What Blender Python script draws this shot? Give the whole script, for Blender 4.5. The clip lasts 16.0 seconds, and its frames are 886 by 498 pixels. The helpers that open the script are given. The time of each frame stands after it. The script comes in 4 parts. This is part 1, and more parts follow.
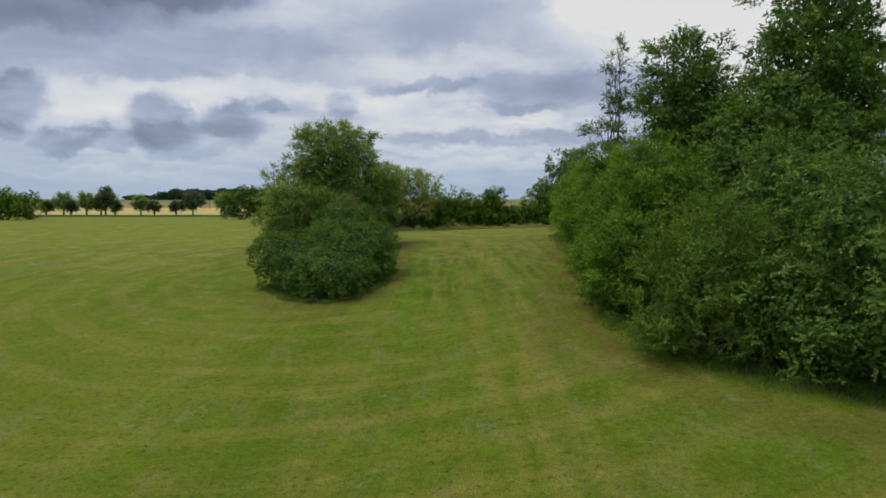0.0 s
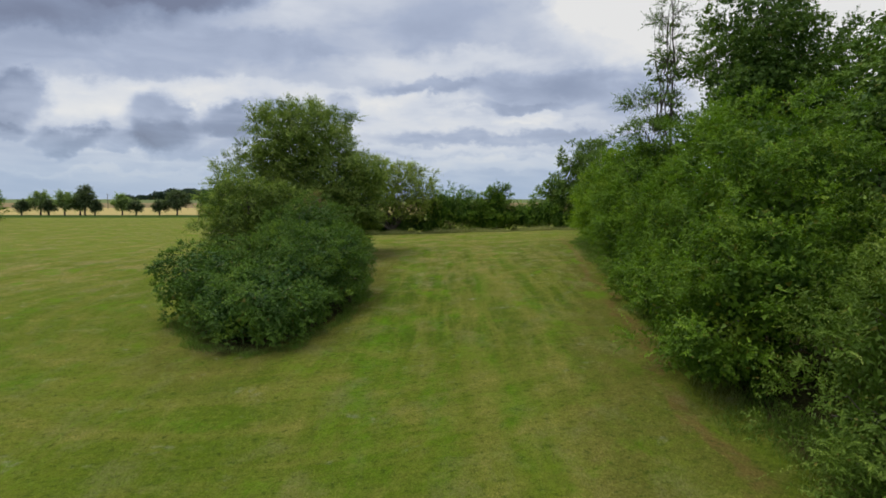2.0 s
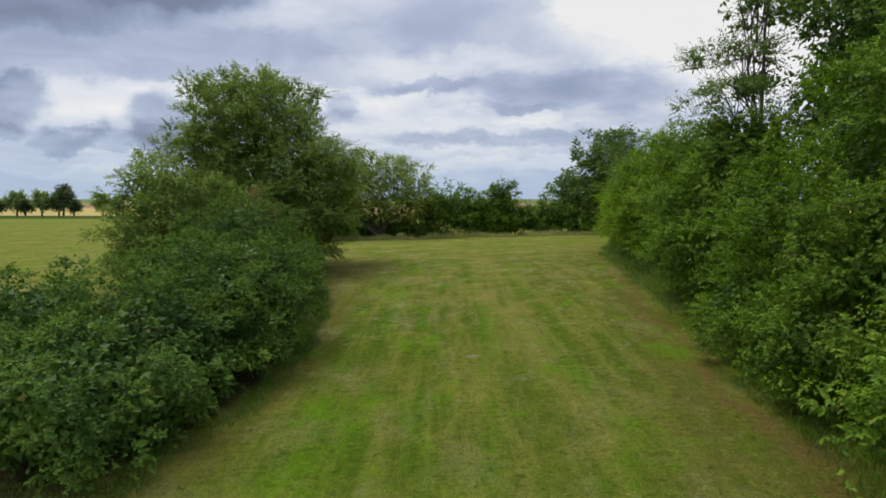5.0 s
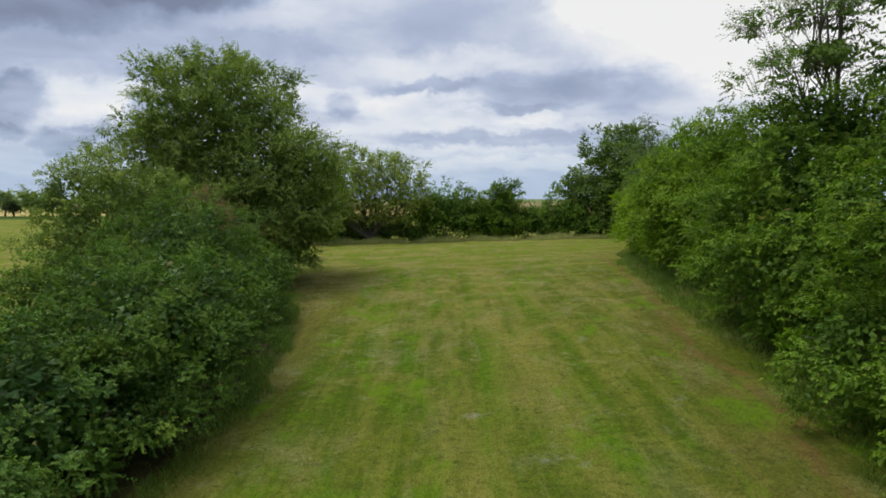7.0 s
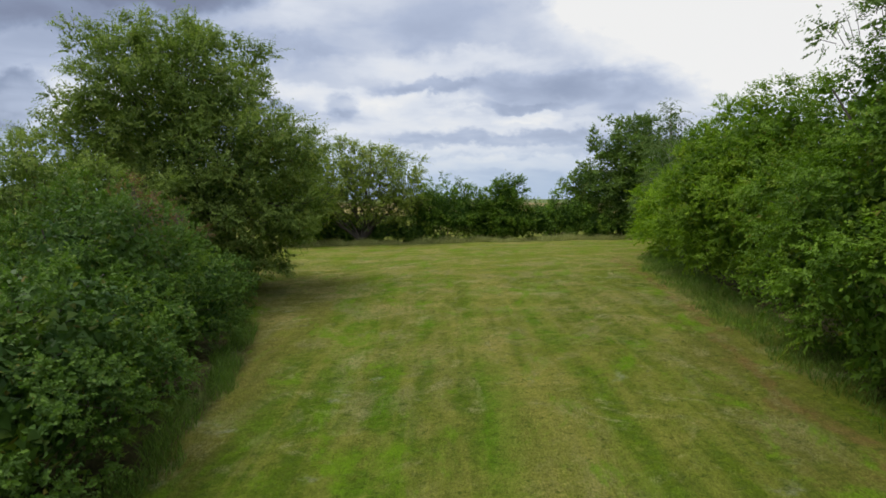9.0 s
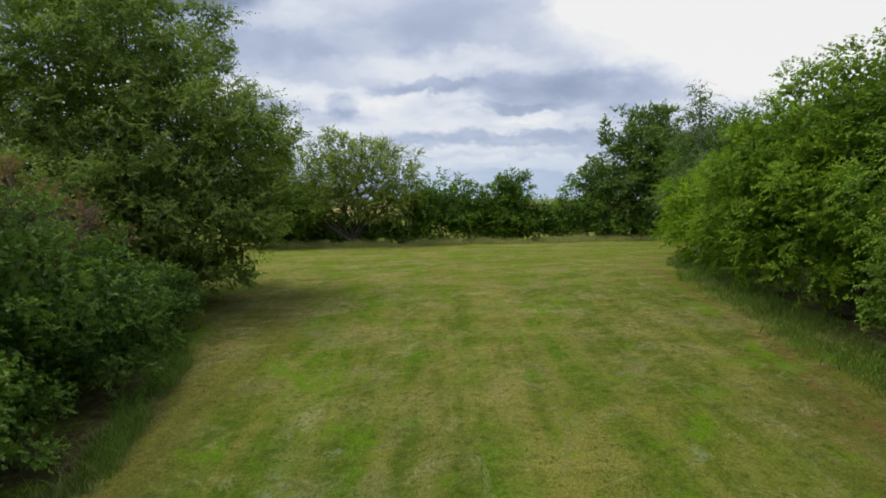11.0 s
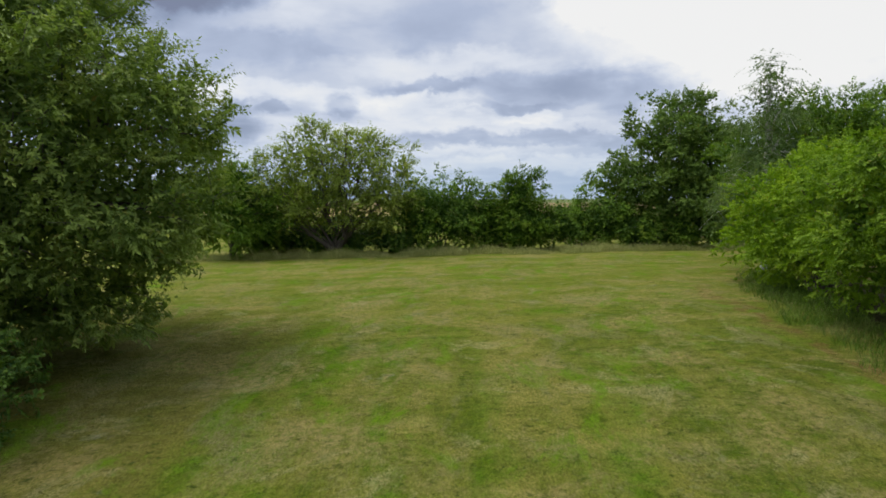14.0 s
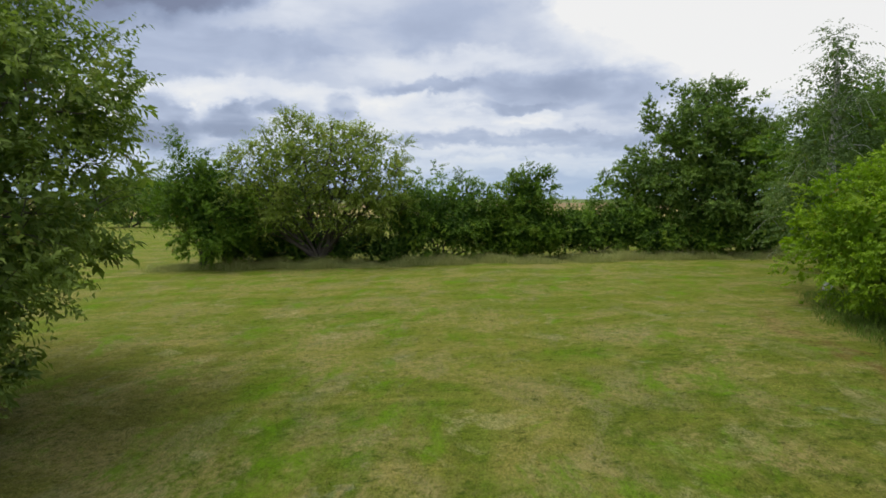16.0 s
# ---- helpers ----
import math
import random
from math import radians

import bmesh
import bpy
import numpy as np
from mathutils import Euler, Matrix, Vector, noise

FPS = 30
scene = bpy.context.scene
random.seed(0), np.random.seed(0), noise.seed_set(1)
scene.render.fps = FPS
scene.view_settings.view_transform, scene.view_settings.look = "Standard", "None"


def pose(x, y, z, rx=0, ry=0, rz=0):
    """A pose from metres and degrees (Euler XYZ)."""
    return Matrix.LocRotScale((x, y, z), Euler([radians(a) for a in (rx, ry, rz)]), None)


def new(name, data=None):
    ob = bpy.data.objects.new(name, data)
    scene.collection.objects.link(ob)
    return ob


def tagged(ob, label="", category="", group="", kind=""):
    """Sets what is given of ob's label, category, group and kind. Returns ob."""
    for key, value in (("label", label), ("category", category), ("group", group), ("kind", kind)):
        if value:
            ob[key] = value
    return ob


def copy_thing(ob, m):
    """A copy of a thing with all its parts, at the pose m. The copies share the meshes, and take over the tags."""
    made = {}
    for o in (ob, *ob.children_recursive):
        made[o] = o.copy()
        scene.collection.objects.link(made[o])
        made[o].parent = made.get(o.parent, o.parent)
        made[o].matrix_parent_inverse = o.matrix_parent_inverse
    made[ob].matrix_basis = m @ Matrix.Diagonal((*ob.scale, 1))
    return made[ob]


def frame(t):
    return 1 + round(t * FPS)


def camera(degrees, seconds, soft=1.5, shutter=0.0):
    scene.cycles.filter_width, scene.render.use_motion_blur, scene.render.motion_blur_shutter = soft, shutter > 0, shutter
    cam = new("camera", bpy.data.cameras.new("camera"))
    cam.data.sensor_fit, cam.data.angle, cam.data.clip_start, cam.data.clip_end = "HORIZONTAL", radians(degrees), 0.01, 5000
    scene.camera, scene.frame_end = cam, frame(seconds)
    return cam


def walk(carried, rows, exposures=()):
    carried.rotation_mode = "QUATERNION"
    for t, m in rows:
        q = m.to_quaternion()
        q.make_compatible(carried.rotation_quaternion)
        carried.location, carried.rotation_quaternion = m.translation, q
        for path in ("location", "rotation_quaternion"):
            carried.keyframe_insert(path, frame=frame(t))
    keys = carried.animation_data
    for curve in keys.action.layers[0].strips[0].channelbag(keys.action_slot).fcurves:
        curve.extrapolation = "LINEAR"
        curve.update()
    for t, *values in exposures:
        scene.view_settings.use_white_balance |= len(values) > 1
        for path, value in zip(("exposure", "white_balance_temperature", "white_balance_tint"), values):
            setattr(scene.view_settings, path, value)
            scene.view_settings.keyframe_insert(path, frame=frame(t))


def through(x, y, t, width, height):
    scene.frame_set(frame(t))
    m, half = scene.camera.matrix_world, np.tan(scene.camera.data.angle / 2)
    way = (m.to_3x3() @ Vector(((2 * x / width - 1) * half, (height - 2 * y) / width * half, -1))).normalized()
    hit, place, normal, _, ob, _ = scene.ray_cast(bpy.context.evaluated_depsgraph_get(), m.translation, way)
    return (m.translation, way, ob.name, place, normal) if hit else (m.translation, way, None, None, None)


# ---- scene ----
cam = camera(74.0, 16.0, soft=1.7)
TILT = -4.01
PATH = [
    (0, -0.000, 0.000, 2.900),
    (0.5, 0.079, 2.033, 2.882),
    (1, 0.150, 4.317, 2.868),
    (1.5, 0.246, 6.751, 2.886),
    (2, 0.353, 9.051, 2.866),
    (2.5, 0.460, 11.272, 2.891),
    (3, 0.557, 13.144, 2.898),
    (3.5, 0.612, 14.514, 2.910),
    (4, 0.659, 15.460, 2.915),
    (4.2, 0.677, 15.808, 2.914),
    (6.5, 0.873, 20.102, 3.051),
    (7, 0.936, 21.030, 3.040),
    (7.5, 0.965, 21.983, 3.021),
    (8, 1.013, 22.903, 2.983),
    (8.5, 1.056, 23.800, 2.953),
    (9, 1.115, 24.687, 2.907),
    (9.2, 1.139, 25.068, 2.891),
    (11.3, 1.247, 28.838, 2.800),
    (11.5, 1.234, 29.199, 2.806),
    (12, 1.221, 30.124, 2.837),
    (12.5, 1.242, 31.063, 2.877),
    (13, 1.267, 32.018, 2.920),
    (13.5, 1.287, 32.958, 2.945),
    (14, 1.318, 33.897, 2.986),
    (14.5, 1.347, 34.785, 2.991),
    (15, 1.377, 35.678, 2.996),
    (15.5, 1.434, 36.595, 3.027),
    (16, 1.442, 37.508, 3.136),
]
walk(cam, [(t, pose(x, y, z, 90 + TILT)) for t, x, y, z in PATH],
     exposures=[(0, -0.24), (1, -0.20), (2.5, -0.15), (4.2, -0.09), (6.5, -0.02), (16, 0.0)])

# ---- world, sun and exposure ----
SUN_ELEV, SUN_TURN = 64.0, -58.0        # the sun stands high ahead to the left, veiled by cloud


class Nodes:
    """Short hand for building a node tree."""

    def __init__(self, tree):
        self.tree = tree
        tree.nodes.clear()

    def add(self, kind, **given):
        node = self.tree.nodes.new(kind)
        for key, value in given.items():
            setattr(node, key, value)
        return node

    def plug(self, socket, value):
        if isinstance(value, bpy.types.NodeSocket):
            self.tree.links.new(value, socket)
        elif value is not None:
            socket.default_value = value

    def math(self, op, a, b=None, c=None, clamp=False):
        node = self.add("ShaderNodeMath", operation=op, use_clamp=clamp)
        for socket, value in zip(node.inputs, (a, b, c)):
            self.plug(socket, value)
        return node.outputs[0]

    def mix(self, factor, a, b, blend="MIX"):
        node = self.add("ShaderNodeMix", data_type="RGBA", blend_type=blend)
        self.plug(node.inputs[0], factor)
        self.plug(node.inputs[6], (*a, 1) if isinstance(a, tuple) else a)
        self.plug(node.inputs[7], (*b, 1) if isinstance(b, tuple) else b)
        return node.outputs[2]

    def mixed(self, factor, a, b):
        node = self.add("ShaderNodeMix", data_type="FLOAT")
        for socket, value in zip((node.inputs[0], node.inputs[2], node.inputs[3]), (factor, a, b)):
            self.plug(socket, value)
        return node.outputs[0]

    def noise(self, vector, scale, detail=4.0, rough=0.55, warp=0.0):
        node = self.add("ShaderNodeTexNoise")
        self.plug(node.inputs["Vector"], vector)
        node.inputs["Scale"].default_value, node.inputs["Detail"].default_value = scale, detail
        node.inputs["Roughness"].default_value, node.inputs["Distortion"].default_value = rough, warp
        return node.outputs[0]

    def span(self, value, low, high, to_low=0.0, to_high=1.0):
        node = self.add("ShaderNodeMapRange", interpolation_type="SMOOTHSTEP")
        for socket, v in zip(node.inputs, (value, low, high, to_low, to_high)):
            self.plug(socket, v)
        return node.outputs[0]

    def vector(self, x, y, z):
        node = self.add("ShaderNodeCombineXYZ")
        for socket, v in zip(node.inputs, (x, y, z)):
            self.plug(socket, v)
        return node.outputs[0]

    def split(self, vector):
        node = self.add("ShaderNodeSeparateXYZ")
        self.plug(node.inputs[0], vector)
        return node.outputs

    def scaled(self, vector, x, y, z):
        node = self.add("ShaderNodeVectorMath", operation="MULTIPLY")
        self.plug(node.inputs[0], vector)
        node.inputs[1].default_value = (x, y, z)
        return node.outputs[0]


def build_world():
    world = bpy.data.worlds.new("overcast_sky")
    scene.world, world.use_nodes = world, True
    n = Nodes(world.node_tree)
    way = n.add("ShaderNodeTexCoord").outputs["Generated"]
    x, y, z = n.split(way)
    clear = n.add("ShaderNodeTexSky", sky_type="NISHITA", sun_disc=False, sun_elevation=radians(SUN_ELEV), sun_rotation=radians(SUN_TURN))
    blue = n.mix(1.0, clear.outputs[0], (0.085, 0.085, 0.085), "MULTIPLY")
    # the cloud layer lies flat overhead: its pattern shrinks towards the horizon
    up = n.math("ADD", n.math("MAXIMUM", z, 0.0), 0.14)
    flat = n.vector(n.math("DIVIDE", x, up), n.math("DIVIDE", y, up), 0.0)
    big = n.noise(flat, 0.7, 4.0, 0.45, 0.2)
    fine = n.noise(flat, 2.6, 5.0, 0.52, 0.4)
    light = n.math("ADD", n.span(big, 0.32, 0.68, 0.44, 0.76), n.span(fine, 0.3, 0.7, -0.13, 0.13))
    # single clouds of the sky ahead, by tangents: right of ahead and above the horizon
    ahead = n.math("MAXIMUM", y, 0.05)
    u, v = n.math("DIVIDE", x, ahead), n.math("DIVIDE", z, ahead)
    plane = n.vector(u, n.math("MULTIPLY", v, 1.5), 0.0)
    drift = n.math("MULTIPLY", n.math("SUBTRACT", n.noise(plane, 7.0, 5.0, 0.5), 0.5), 0.13)
    lift = n.math("MULTIPLY", n.math("SUBTRACT", n.noise(n.vector(v, u, 3.0), 8.0, 5.0, 0.5), 0.5), 0.075)
    curl = n.math("MULTIPLY", n.math("SUBTRACT", n.noise(plane, 26.0, 5.0, 0.6), 0.5), 0.038)
    u, v = n.math("ADD", n.math("ADD", u, drift), curl), n.math("ADD", n.math("ADD", v, lift), curl)

    def cloud(right, above, wide, tall, power, crisp=0.0):
        """Adds a cloud that darkens (power below 0) or brightens the sky; crisp ones have a firm outline."""
        nonlocal light
        du = n.math("DIVIDE", n.math("SUBTRACT", u, right), wide)
        dv = n.math("DIVIDE", n.math("SUBTRACT", v, above), tall)
        far = n.math("ADD", n.math("MULTIPLY", du, du), n.math("MULTIPLY", dv, dv))
        light = n.math("ADD", light, n.span(far, 2.1 - 0.8 * crisp, 0.55 * crisp, 0.0, power))

    # the dark sheet high ahead and the grey banks below it
    cloud(-0.66, 0.350, 0.30, 0.052, -0.72, 0.3)
    cloud(-0.42, 0.362, 0.16, 0.030, -0.45, 0.2)
    cloud(-0.48, 0.262, 0.36, 0.036, -0.20)
    cloud(-0.20, 0.285, 0.20, 0.040, -0.12)
    cloud(-0.30, 0.325, 0.12, 0.025, 0.18)
    cloud(0.05, 0.305, 0.14, 0.050, -0.26)
    cloud(0.00, 0.240, 0.20, 0.016, 0.14)
    # a bright gap with dark heaped clouds before it
    cloud(-0.60, 0.178, 0.16, 0.034, 0.42)
    cloud(-0.38, 0.196, 0.13, 0.018, 0.36)
    cloud(-0.475, 0.150, 0.070, 0.050, -0.66, 0.75)
    cloud(-0.345, 0.142, 0.056, 0.040, -0.52, 0.7)
    cloud(-0.410, 0.128, 0.110, 0.024, -0.18, 0.3)
    cloud(-0.520, 0.124, 0.060, 0.022, -0.14, 0.4)
    cloud(-0.735, 0.182, 0.075, 0.046, -0.66, 0.75)
    cloud(-0.740, 0.130, 0.040, 0.016, -0.36, 0.4)
    cloud(-0.640, 0.112, 0.055, 0.022, -0.48, 0.5)
    cloud(-0.560, 0.108, 0.080, 0.016, -0.34, 0.4)
    cloud(-0.430, 0.096, 0.110, 0.010, -0.22)
    cloud(-0.272, 0.165, 0.018, 0.011, -0.32, 0.6)
    cloud(-0.172, 0.178, 0.026, 0.022, -0.44, 0.6)
    cloud(-0.150, 0.190, 0.100, 0.016, 0.24)
    cloud(-0.060, 0.172, 0.110, 0.022, 0.40)
    # banks right of ahead, their bases flat, and streaks under them
    cloud(-0.030, 0.208, 0.080, 0.013, -0.34, 0.3)
    cloud(0.100, 0.200, 0.110, 0.030, -0.26, 0.1)
    cloud(0.110, 0.170, 0.110, 0.008, -0.22, 0.3)
    cloud(0.300, 0.205, 0.110, 0.034, -0.24, 0.2)
    cloud(0.130, 0.152, 0.050, 0.010, 0.34)
    cloud(0.020, 0.138, 0.260, 0.012, 0.22)
    cloud(0.160, 0.116, 0.220, 0.013, -0.30)
    cloud(-0.020, 0.098, 0.160, 0.008, 0.20)
    cloud(0.110, 0.074, 0.240, 0.011, 0.30)
    cloud(-0.560, 0.062, 0.160, 0.005, 0.22)
    # the thin, sunlit veil high to the right
    cloud(0.560, 0.315, 0.330, 0.110, 0.95, 0.35)
    cloud(0.330, 0.365, 0.150, 0.070, 0.60, 0.3)
    cloud(0.640, 0.200, 0.200, 0.040, 0.22)
    ramp = n.add("ShaderNodeValToRGB")
    n.plug(ramp.inputs[0], n.math("MULTIPLY_ADD", light, 0.62, 0.27))
    stops = ((0.0, (0.19, 0.215, 0.31)), (0.25, (0.275, 0.325, 0.455)), (0.5, (0.44, 0.50, 0.645)), (0.75, (0.70, 0.735, 0.81)), (1.0, (0.90, 0.89, 0.87)))
    while len(ramp.color_ramp.elements) < len(stops):
        ramp.color_ramp.elements.new(0.5)
    for element, (at, colour) in zip(ramp.color_ramp.elements, stops):
        element.position, element.color = at, (*colour, 1)
    low = n.span(z, 0.13, 0.01, 0.0, 1.0)
    sky = n.mix(n.math("MULTIPLY", low, 0.80), ramp.outputs[0], (0.37, 0.50, 0.70))
    sky = n.mix(0.12, sky, blue)
    sky = n.mix(n.span(z, -0.02, -0.06), sky, (0.06, 0.08, 0.03))
    shade = n.add("ShaderNodeBackground")
    n.plug(shade.inputs[0], sky)
    # an overcast sky is brightest overhead
    n.plug(shade.inputs[1], n.span(z, 0.38, 0.95, 1.07, 1.8))
    n.plug(n.add("ShaderNodeOutputWorld").inputs[0], shade.outputs[0])


build_world()
sun = new("sun", bpy.data.lights.new("sun", "SUN"))
sun.data.energy, sun.data.angle, sun.data.color = 2.7, radians(34), (1.0, 0.95, 0.84)
sun.matrix_world = pose(0, 0, 40, 90 - SUN_ELEV, 0, 180 - SUN_TURN)


# ---- materials ----
def material(name):
    m = bpy.data.materials.new(name)
    m.use_nodes = True
    return m, Nodes(m.node_tree)


def leaf_material(name, dark, bright, tint=(0.20, 0.25, 0.05), through=0.34, gloss=0.46):
    """Leaves: colour differs from leaf to leaf and from bough to bough, and light shines through them."""
    m, n = material(name)
    geo = n.add("ShaderNodeNewGeometry")
    place = n.add("ShaderNodeTexCoord").outputs["Object"]
    rand = geo.outputs["Random Per Island"]
    bough = n.noise(place, 0.9, 3.0)
    # this tone also carries painted shade: low inside crowns and in clefts
    tone_shade = n.add("ShaderNodeAttribute", attribute_name="tone_shade").outputs["Fac"]
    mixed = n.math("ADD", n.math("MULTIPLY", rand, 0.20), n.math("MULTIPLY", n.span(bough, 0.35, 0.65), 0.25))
    mixed = n.math("ADD", mixed, n.math("MULTIPLY", n.math("POWER", tone_shade, 1.6), 0.80), clamp=True)
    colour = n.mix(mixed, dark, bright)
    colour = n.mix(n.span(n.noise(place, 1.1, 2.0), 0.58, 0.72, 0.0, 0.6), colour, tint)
    colour = n.mix(n.span(tone_shade, 0.80, 1.0, 0.0, 0.55), colour, tint)
    colour = n.mix(n.span(rand, 0.965, 1.0, 0.0, 0.6), colour, (0.20, 0.13, 0.03))
    skin = n.add("ShaderNodeBsdfPrincipled")
    n.plug(skin.inputs["Base Color"], colour)
    skin.inputs["Roughness"].default_value = gloss
    skin.inputs["Specular IOR Level"].default_value = 0.09
    glow = n.add("ShaderNodeBsdfTranslucent")
    n.plug(glow.inputs[0], n.mix(1.0, colour, (1.10, 1.25, 0.55), "MULTIPLY"))
    both = n.add("ShaderNodeMixShader")
    both.inputs[0].default_value = through
    n.plug(both.inputs[1], skin.outputs[0])
    n.plug(both.inputs[2], glow.outputs[0])
    n.plug(n.add("ShaderNodeOutputMaterial").inputs[0], both.outputs[0])
    return m


def bark_material(name, dark, bright, scale=6.0, bands=0.0):
    m, n = material(name)
    place = n.add("ShaderNodeTexCoord").outputs["Object"]
    grain = n.noise(n.scaled(place, 1, 1, 0.25), scale * 3, 5.0)
    patch = n.noise(place, scale * 0.4, 3.0)
    colour = n.mix(n.math("ADD", n.math("MULTIPLY", grain, 0.7), n.math("MULTIPLY", patch, 0.3)), dark, bright)
    if bands:
        ring = n.noise(n.scaled(place, 0.6, 0.6, 5), scale, 3.0)
        colour = n.mix(n.span(ring, 0.56, 0.66, 0.0, bands), colour, (0.03, 0.028, 0.025))
    skin = n.add("ShaderNodeBsdfPrincipled")
    n.plug(skin.inputs["Base Color"], colour)
    skin.inputs["Roughness"].default_value = 0.9
    bump = n.add("ShaderNodeBump")
    bump.inputs["Strength"].default_value, bump.inputs["Distance"].default_value = 0.7, 0.02
    n.plug(bump.inputs["Height"], grain)
    n.plug(skin.inputs["Normal"], bump.outputs[0])
    n.plug(n.add("ShaderNodeOutputMaterial").inputs[0], skin.outputs[0])
    return m


def meadow_colour(n):
    """The mown meadow's colour at a place of the world: mowing stripes, dry clippings and lusher tufts."""
    place = n.add("ShaderNodeNewGeometry").outputs["Position"]
    x, y, z = n.split(place)
    flat = n.vector(x, y, 0.0)
    broad = n.noise(flat, 0.16, 4.0)
    patch = n.noise(flat, 0.75, 5.0, 0.6, 0.4)
    long = n.noise(n.scaled(flat, 1.1, 0.14, 1), 1.0, 4.0, 0.55, 0.3)
    # round the thorn bushes the mower went in rings
    dx, dy = n.math("ADD", x, 5.0), n.math("ADD", y, -33.0)
    ring = n.vector(n.math("SQRT", n.math("ADD", n.math("MULTIPLY", dx, dx), n.math("MULTIPLY", dy, dy))), n.math("MULTIPLY", n.math("ARCTAN2", dy, dx), 1.6), 0.0)
    sweep = n.noise(ring, 1.0, 5.0, 0.6, 0.2)
    swept = n.span(y, 27.0, 20.0)
    swept = n.math("MAXIMUM", swept, n.span(x, -4.0, -10.0))
    tuft = n.noise(flat, 4.5, 5.0, 0.65)
    speck = n.noise(n.scaled(flat, 1.0, 0.55, 1), 30.0, 4.0, 0.75)
    green = n.mix(n.span(broad, 0.35, 0.65), (0.064, 0.112, 0.006), (0.108, 0.142, 0.011))
    blotch = n.noise(flat, 1.7, 5.0, 0.65, 0.3)
    green = n.mix(n.span(blotch, 0.50, 0.70, 0.0, 0.5), green, (0.150, 0.158, 0.026))
    green = n.mix(n.span(blotch, 0.46, 0.32, 0.0, 0.5), green, (0.064, 0.112, 0.011))
    green = n.mix(n.span(tuft, 0.30, 0.72), n.mix(0.7, green, (0.055, 0.085, 0.012)), green)
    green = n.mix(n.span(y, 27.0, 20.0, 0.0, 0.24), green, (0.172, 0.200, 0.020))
    green = n.mix(n.span(x, -4.5, -9.0, 0.0, 0.45), green, (0.165, 0.188, 0.026))
    green = n.mix(n.span(y, 42.0, 52.0, 0.0, 0.4), green, (0.150, 0.200, 0.016))
    lush = n.math("MULTIPLY", n.span(n.noise(flat, 0.55, 3.0, 0.5, 0.3), 0.56, 0.70), n.span(tuft, 0.35, 0.6))
    green = n.mix(n.math("MULTIPLY", lush, 0.65), green, (0.080, 0.180, 0.008))
    cross = n.noise(n.scaled(flat, 0.13, 1.3, 1), 1.0, 5.0, 0.65, 0.5)
    streak = n.mixed(n.span(y, 41.0, 47.0), n.noise(n.scaled(flat, 1.9, 0.16, 1), 1.0, 5.0, 0.65, 0.5), cross)
    green = n.mix(n.math("MULTIPLY", n.math("SUBTRACT", 1.0, swept), n.span(streak, 0.42, 0.68, 0.0, 0.6)), green, (0.205, 0.200, 0.040))
    green = n.mix(n.math("MULTIPLY", swept, n.span(sweep, 0.36, 0.62, 0.28, 0.0)), green, (0.085, 0.150, 0.012))
    # dry clippings lie along the mowing lanes and in patches
    lane = None
    bend = n.math("MULTIPLY", n.math("SUBTRACT", n.noise(n.scaled(flat, 0.5, 0.22, 1), 1.0, 5.0, 0.6), 0.5), 2.2)
    across = n.math("ADD", x, bend)
    for at, wide, power in ((1.2, 0.42, 0.62), (2.65, 0.75, 0.85), (-2.9, 0.8, 0.55), (4.3, 0.35, 0.3), (-0.3, 0.25, 0.25), (-5.2, 0.5, 0.3), (-8.0, 0.5, 0.3)):
        d = n.math("DIVIDE", n.math("SUBTRACT", across, at), wide)
        hump = n.span(n.math("MULTIPLY", d, d), 1.6, 0.1, 0.0, power)
        lane = hump if lane is None else n.math("MAXIMUM", lane, hump)
    # the foot of the wooded edge: a brown worn margin
    edge = n.math("MAXIMUM", n.math("MULTIPLY_ADD", y, 0.118, 3.02), n.math("MULTIPLY_ADD", y, -0.9, 20.6))
    past = n.math("SUBTRACT", across, edge)
    d = n.math("DIVIDE", n.math("ADD", past, n.mixed(n.span(y, 22.0, 32.0), 1.15, 0.55)), n.mixed(n.span(y, 22.0, 32.0), 1.5, 0.9))
    margin = n.math("MULTIPLY", n.span(n.math("MULTIPLY", d, d), 1.6, 0.0), n.span(y, 46.0, 34.0))
    # left of the lane the brown paints bare ground and the bushes' shade
    d = n.math("DIVIDE", n.math("ADD", across, 3.3), 1.3)
    beside = n.math("MULTIPLY", n.span(n.math("MULTIPLY", d, d), 1.6, 0.0), n.math("MULTIPLY", n.span(y, 28.0, 34.0), n.span(y, 52.0, 46.0)))
    margin = n.math("MAXIMUM", margin, beside)
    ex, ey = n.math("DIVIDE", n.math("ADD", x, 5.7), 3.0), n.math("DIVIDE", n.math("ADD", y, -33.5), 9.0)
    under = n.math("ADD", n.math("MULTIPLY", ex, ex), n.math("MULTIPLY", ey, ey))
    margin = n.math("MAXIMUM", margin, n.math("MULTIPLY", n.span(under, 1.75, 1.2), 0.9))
    # under the cherry: brown ground with the tree's shade put into the colour
    ex2, ey2 = n.math("DIVIDE", n.math("ADD", x, 7.4), 4.6), n.math("DIVIDE", n.math("ADD", y, -44.5), 6.5)
    margin = n.math("MAXIMUM", margin, n.span(n.math("ADD", n.math("MULTIPLY", ex2, ex2), n.math("MULTIPLY", ey2, ey2)), 1.35, 0.7))
    lane = n.math("MULTIPLY", lane, n.span(y, 56.0, 44.0))
    strip = None
    for at, wide in ((-1.25, 0.75), (1.9, 0.38), (3.55, 0.35), (0.35, 0.35)):
        d = n.math("DIVIDE", n.math("SUBTRACT", across, at), wide)
        hump = n.span(n.math("MULTIPLY", d, d), 1.7, 0.1)
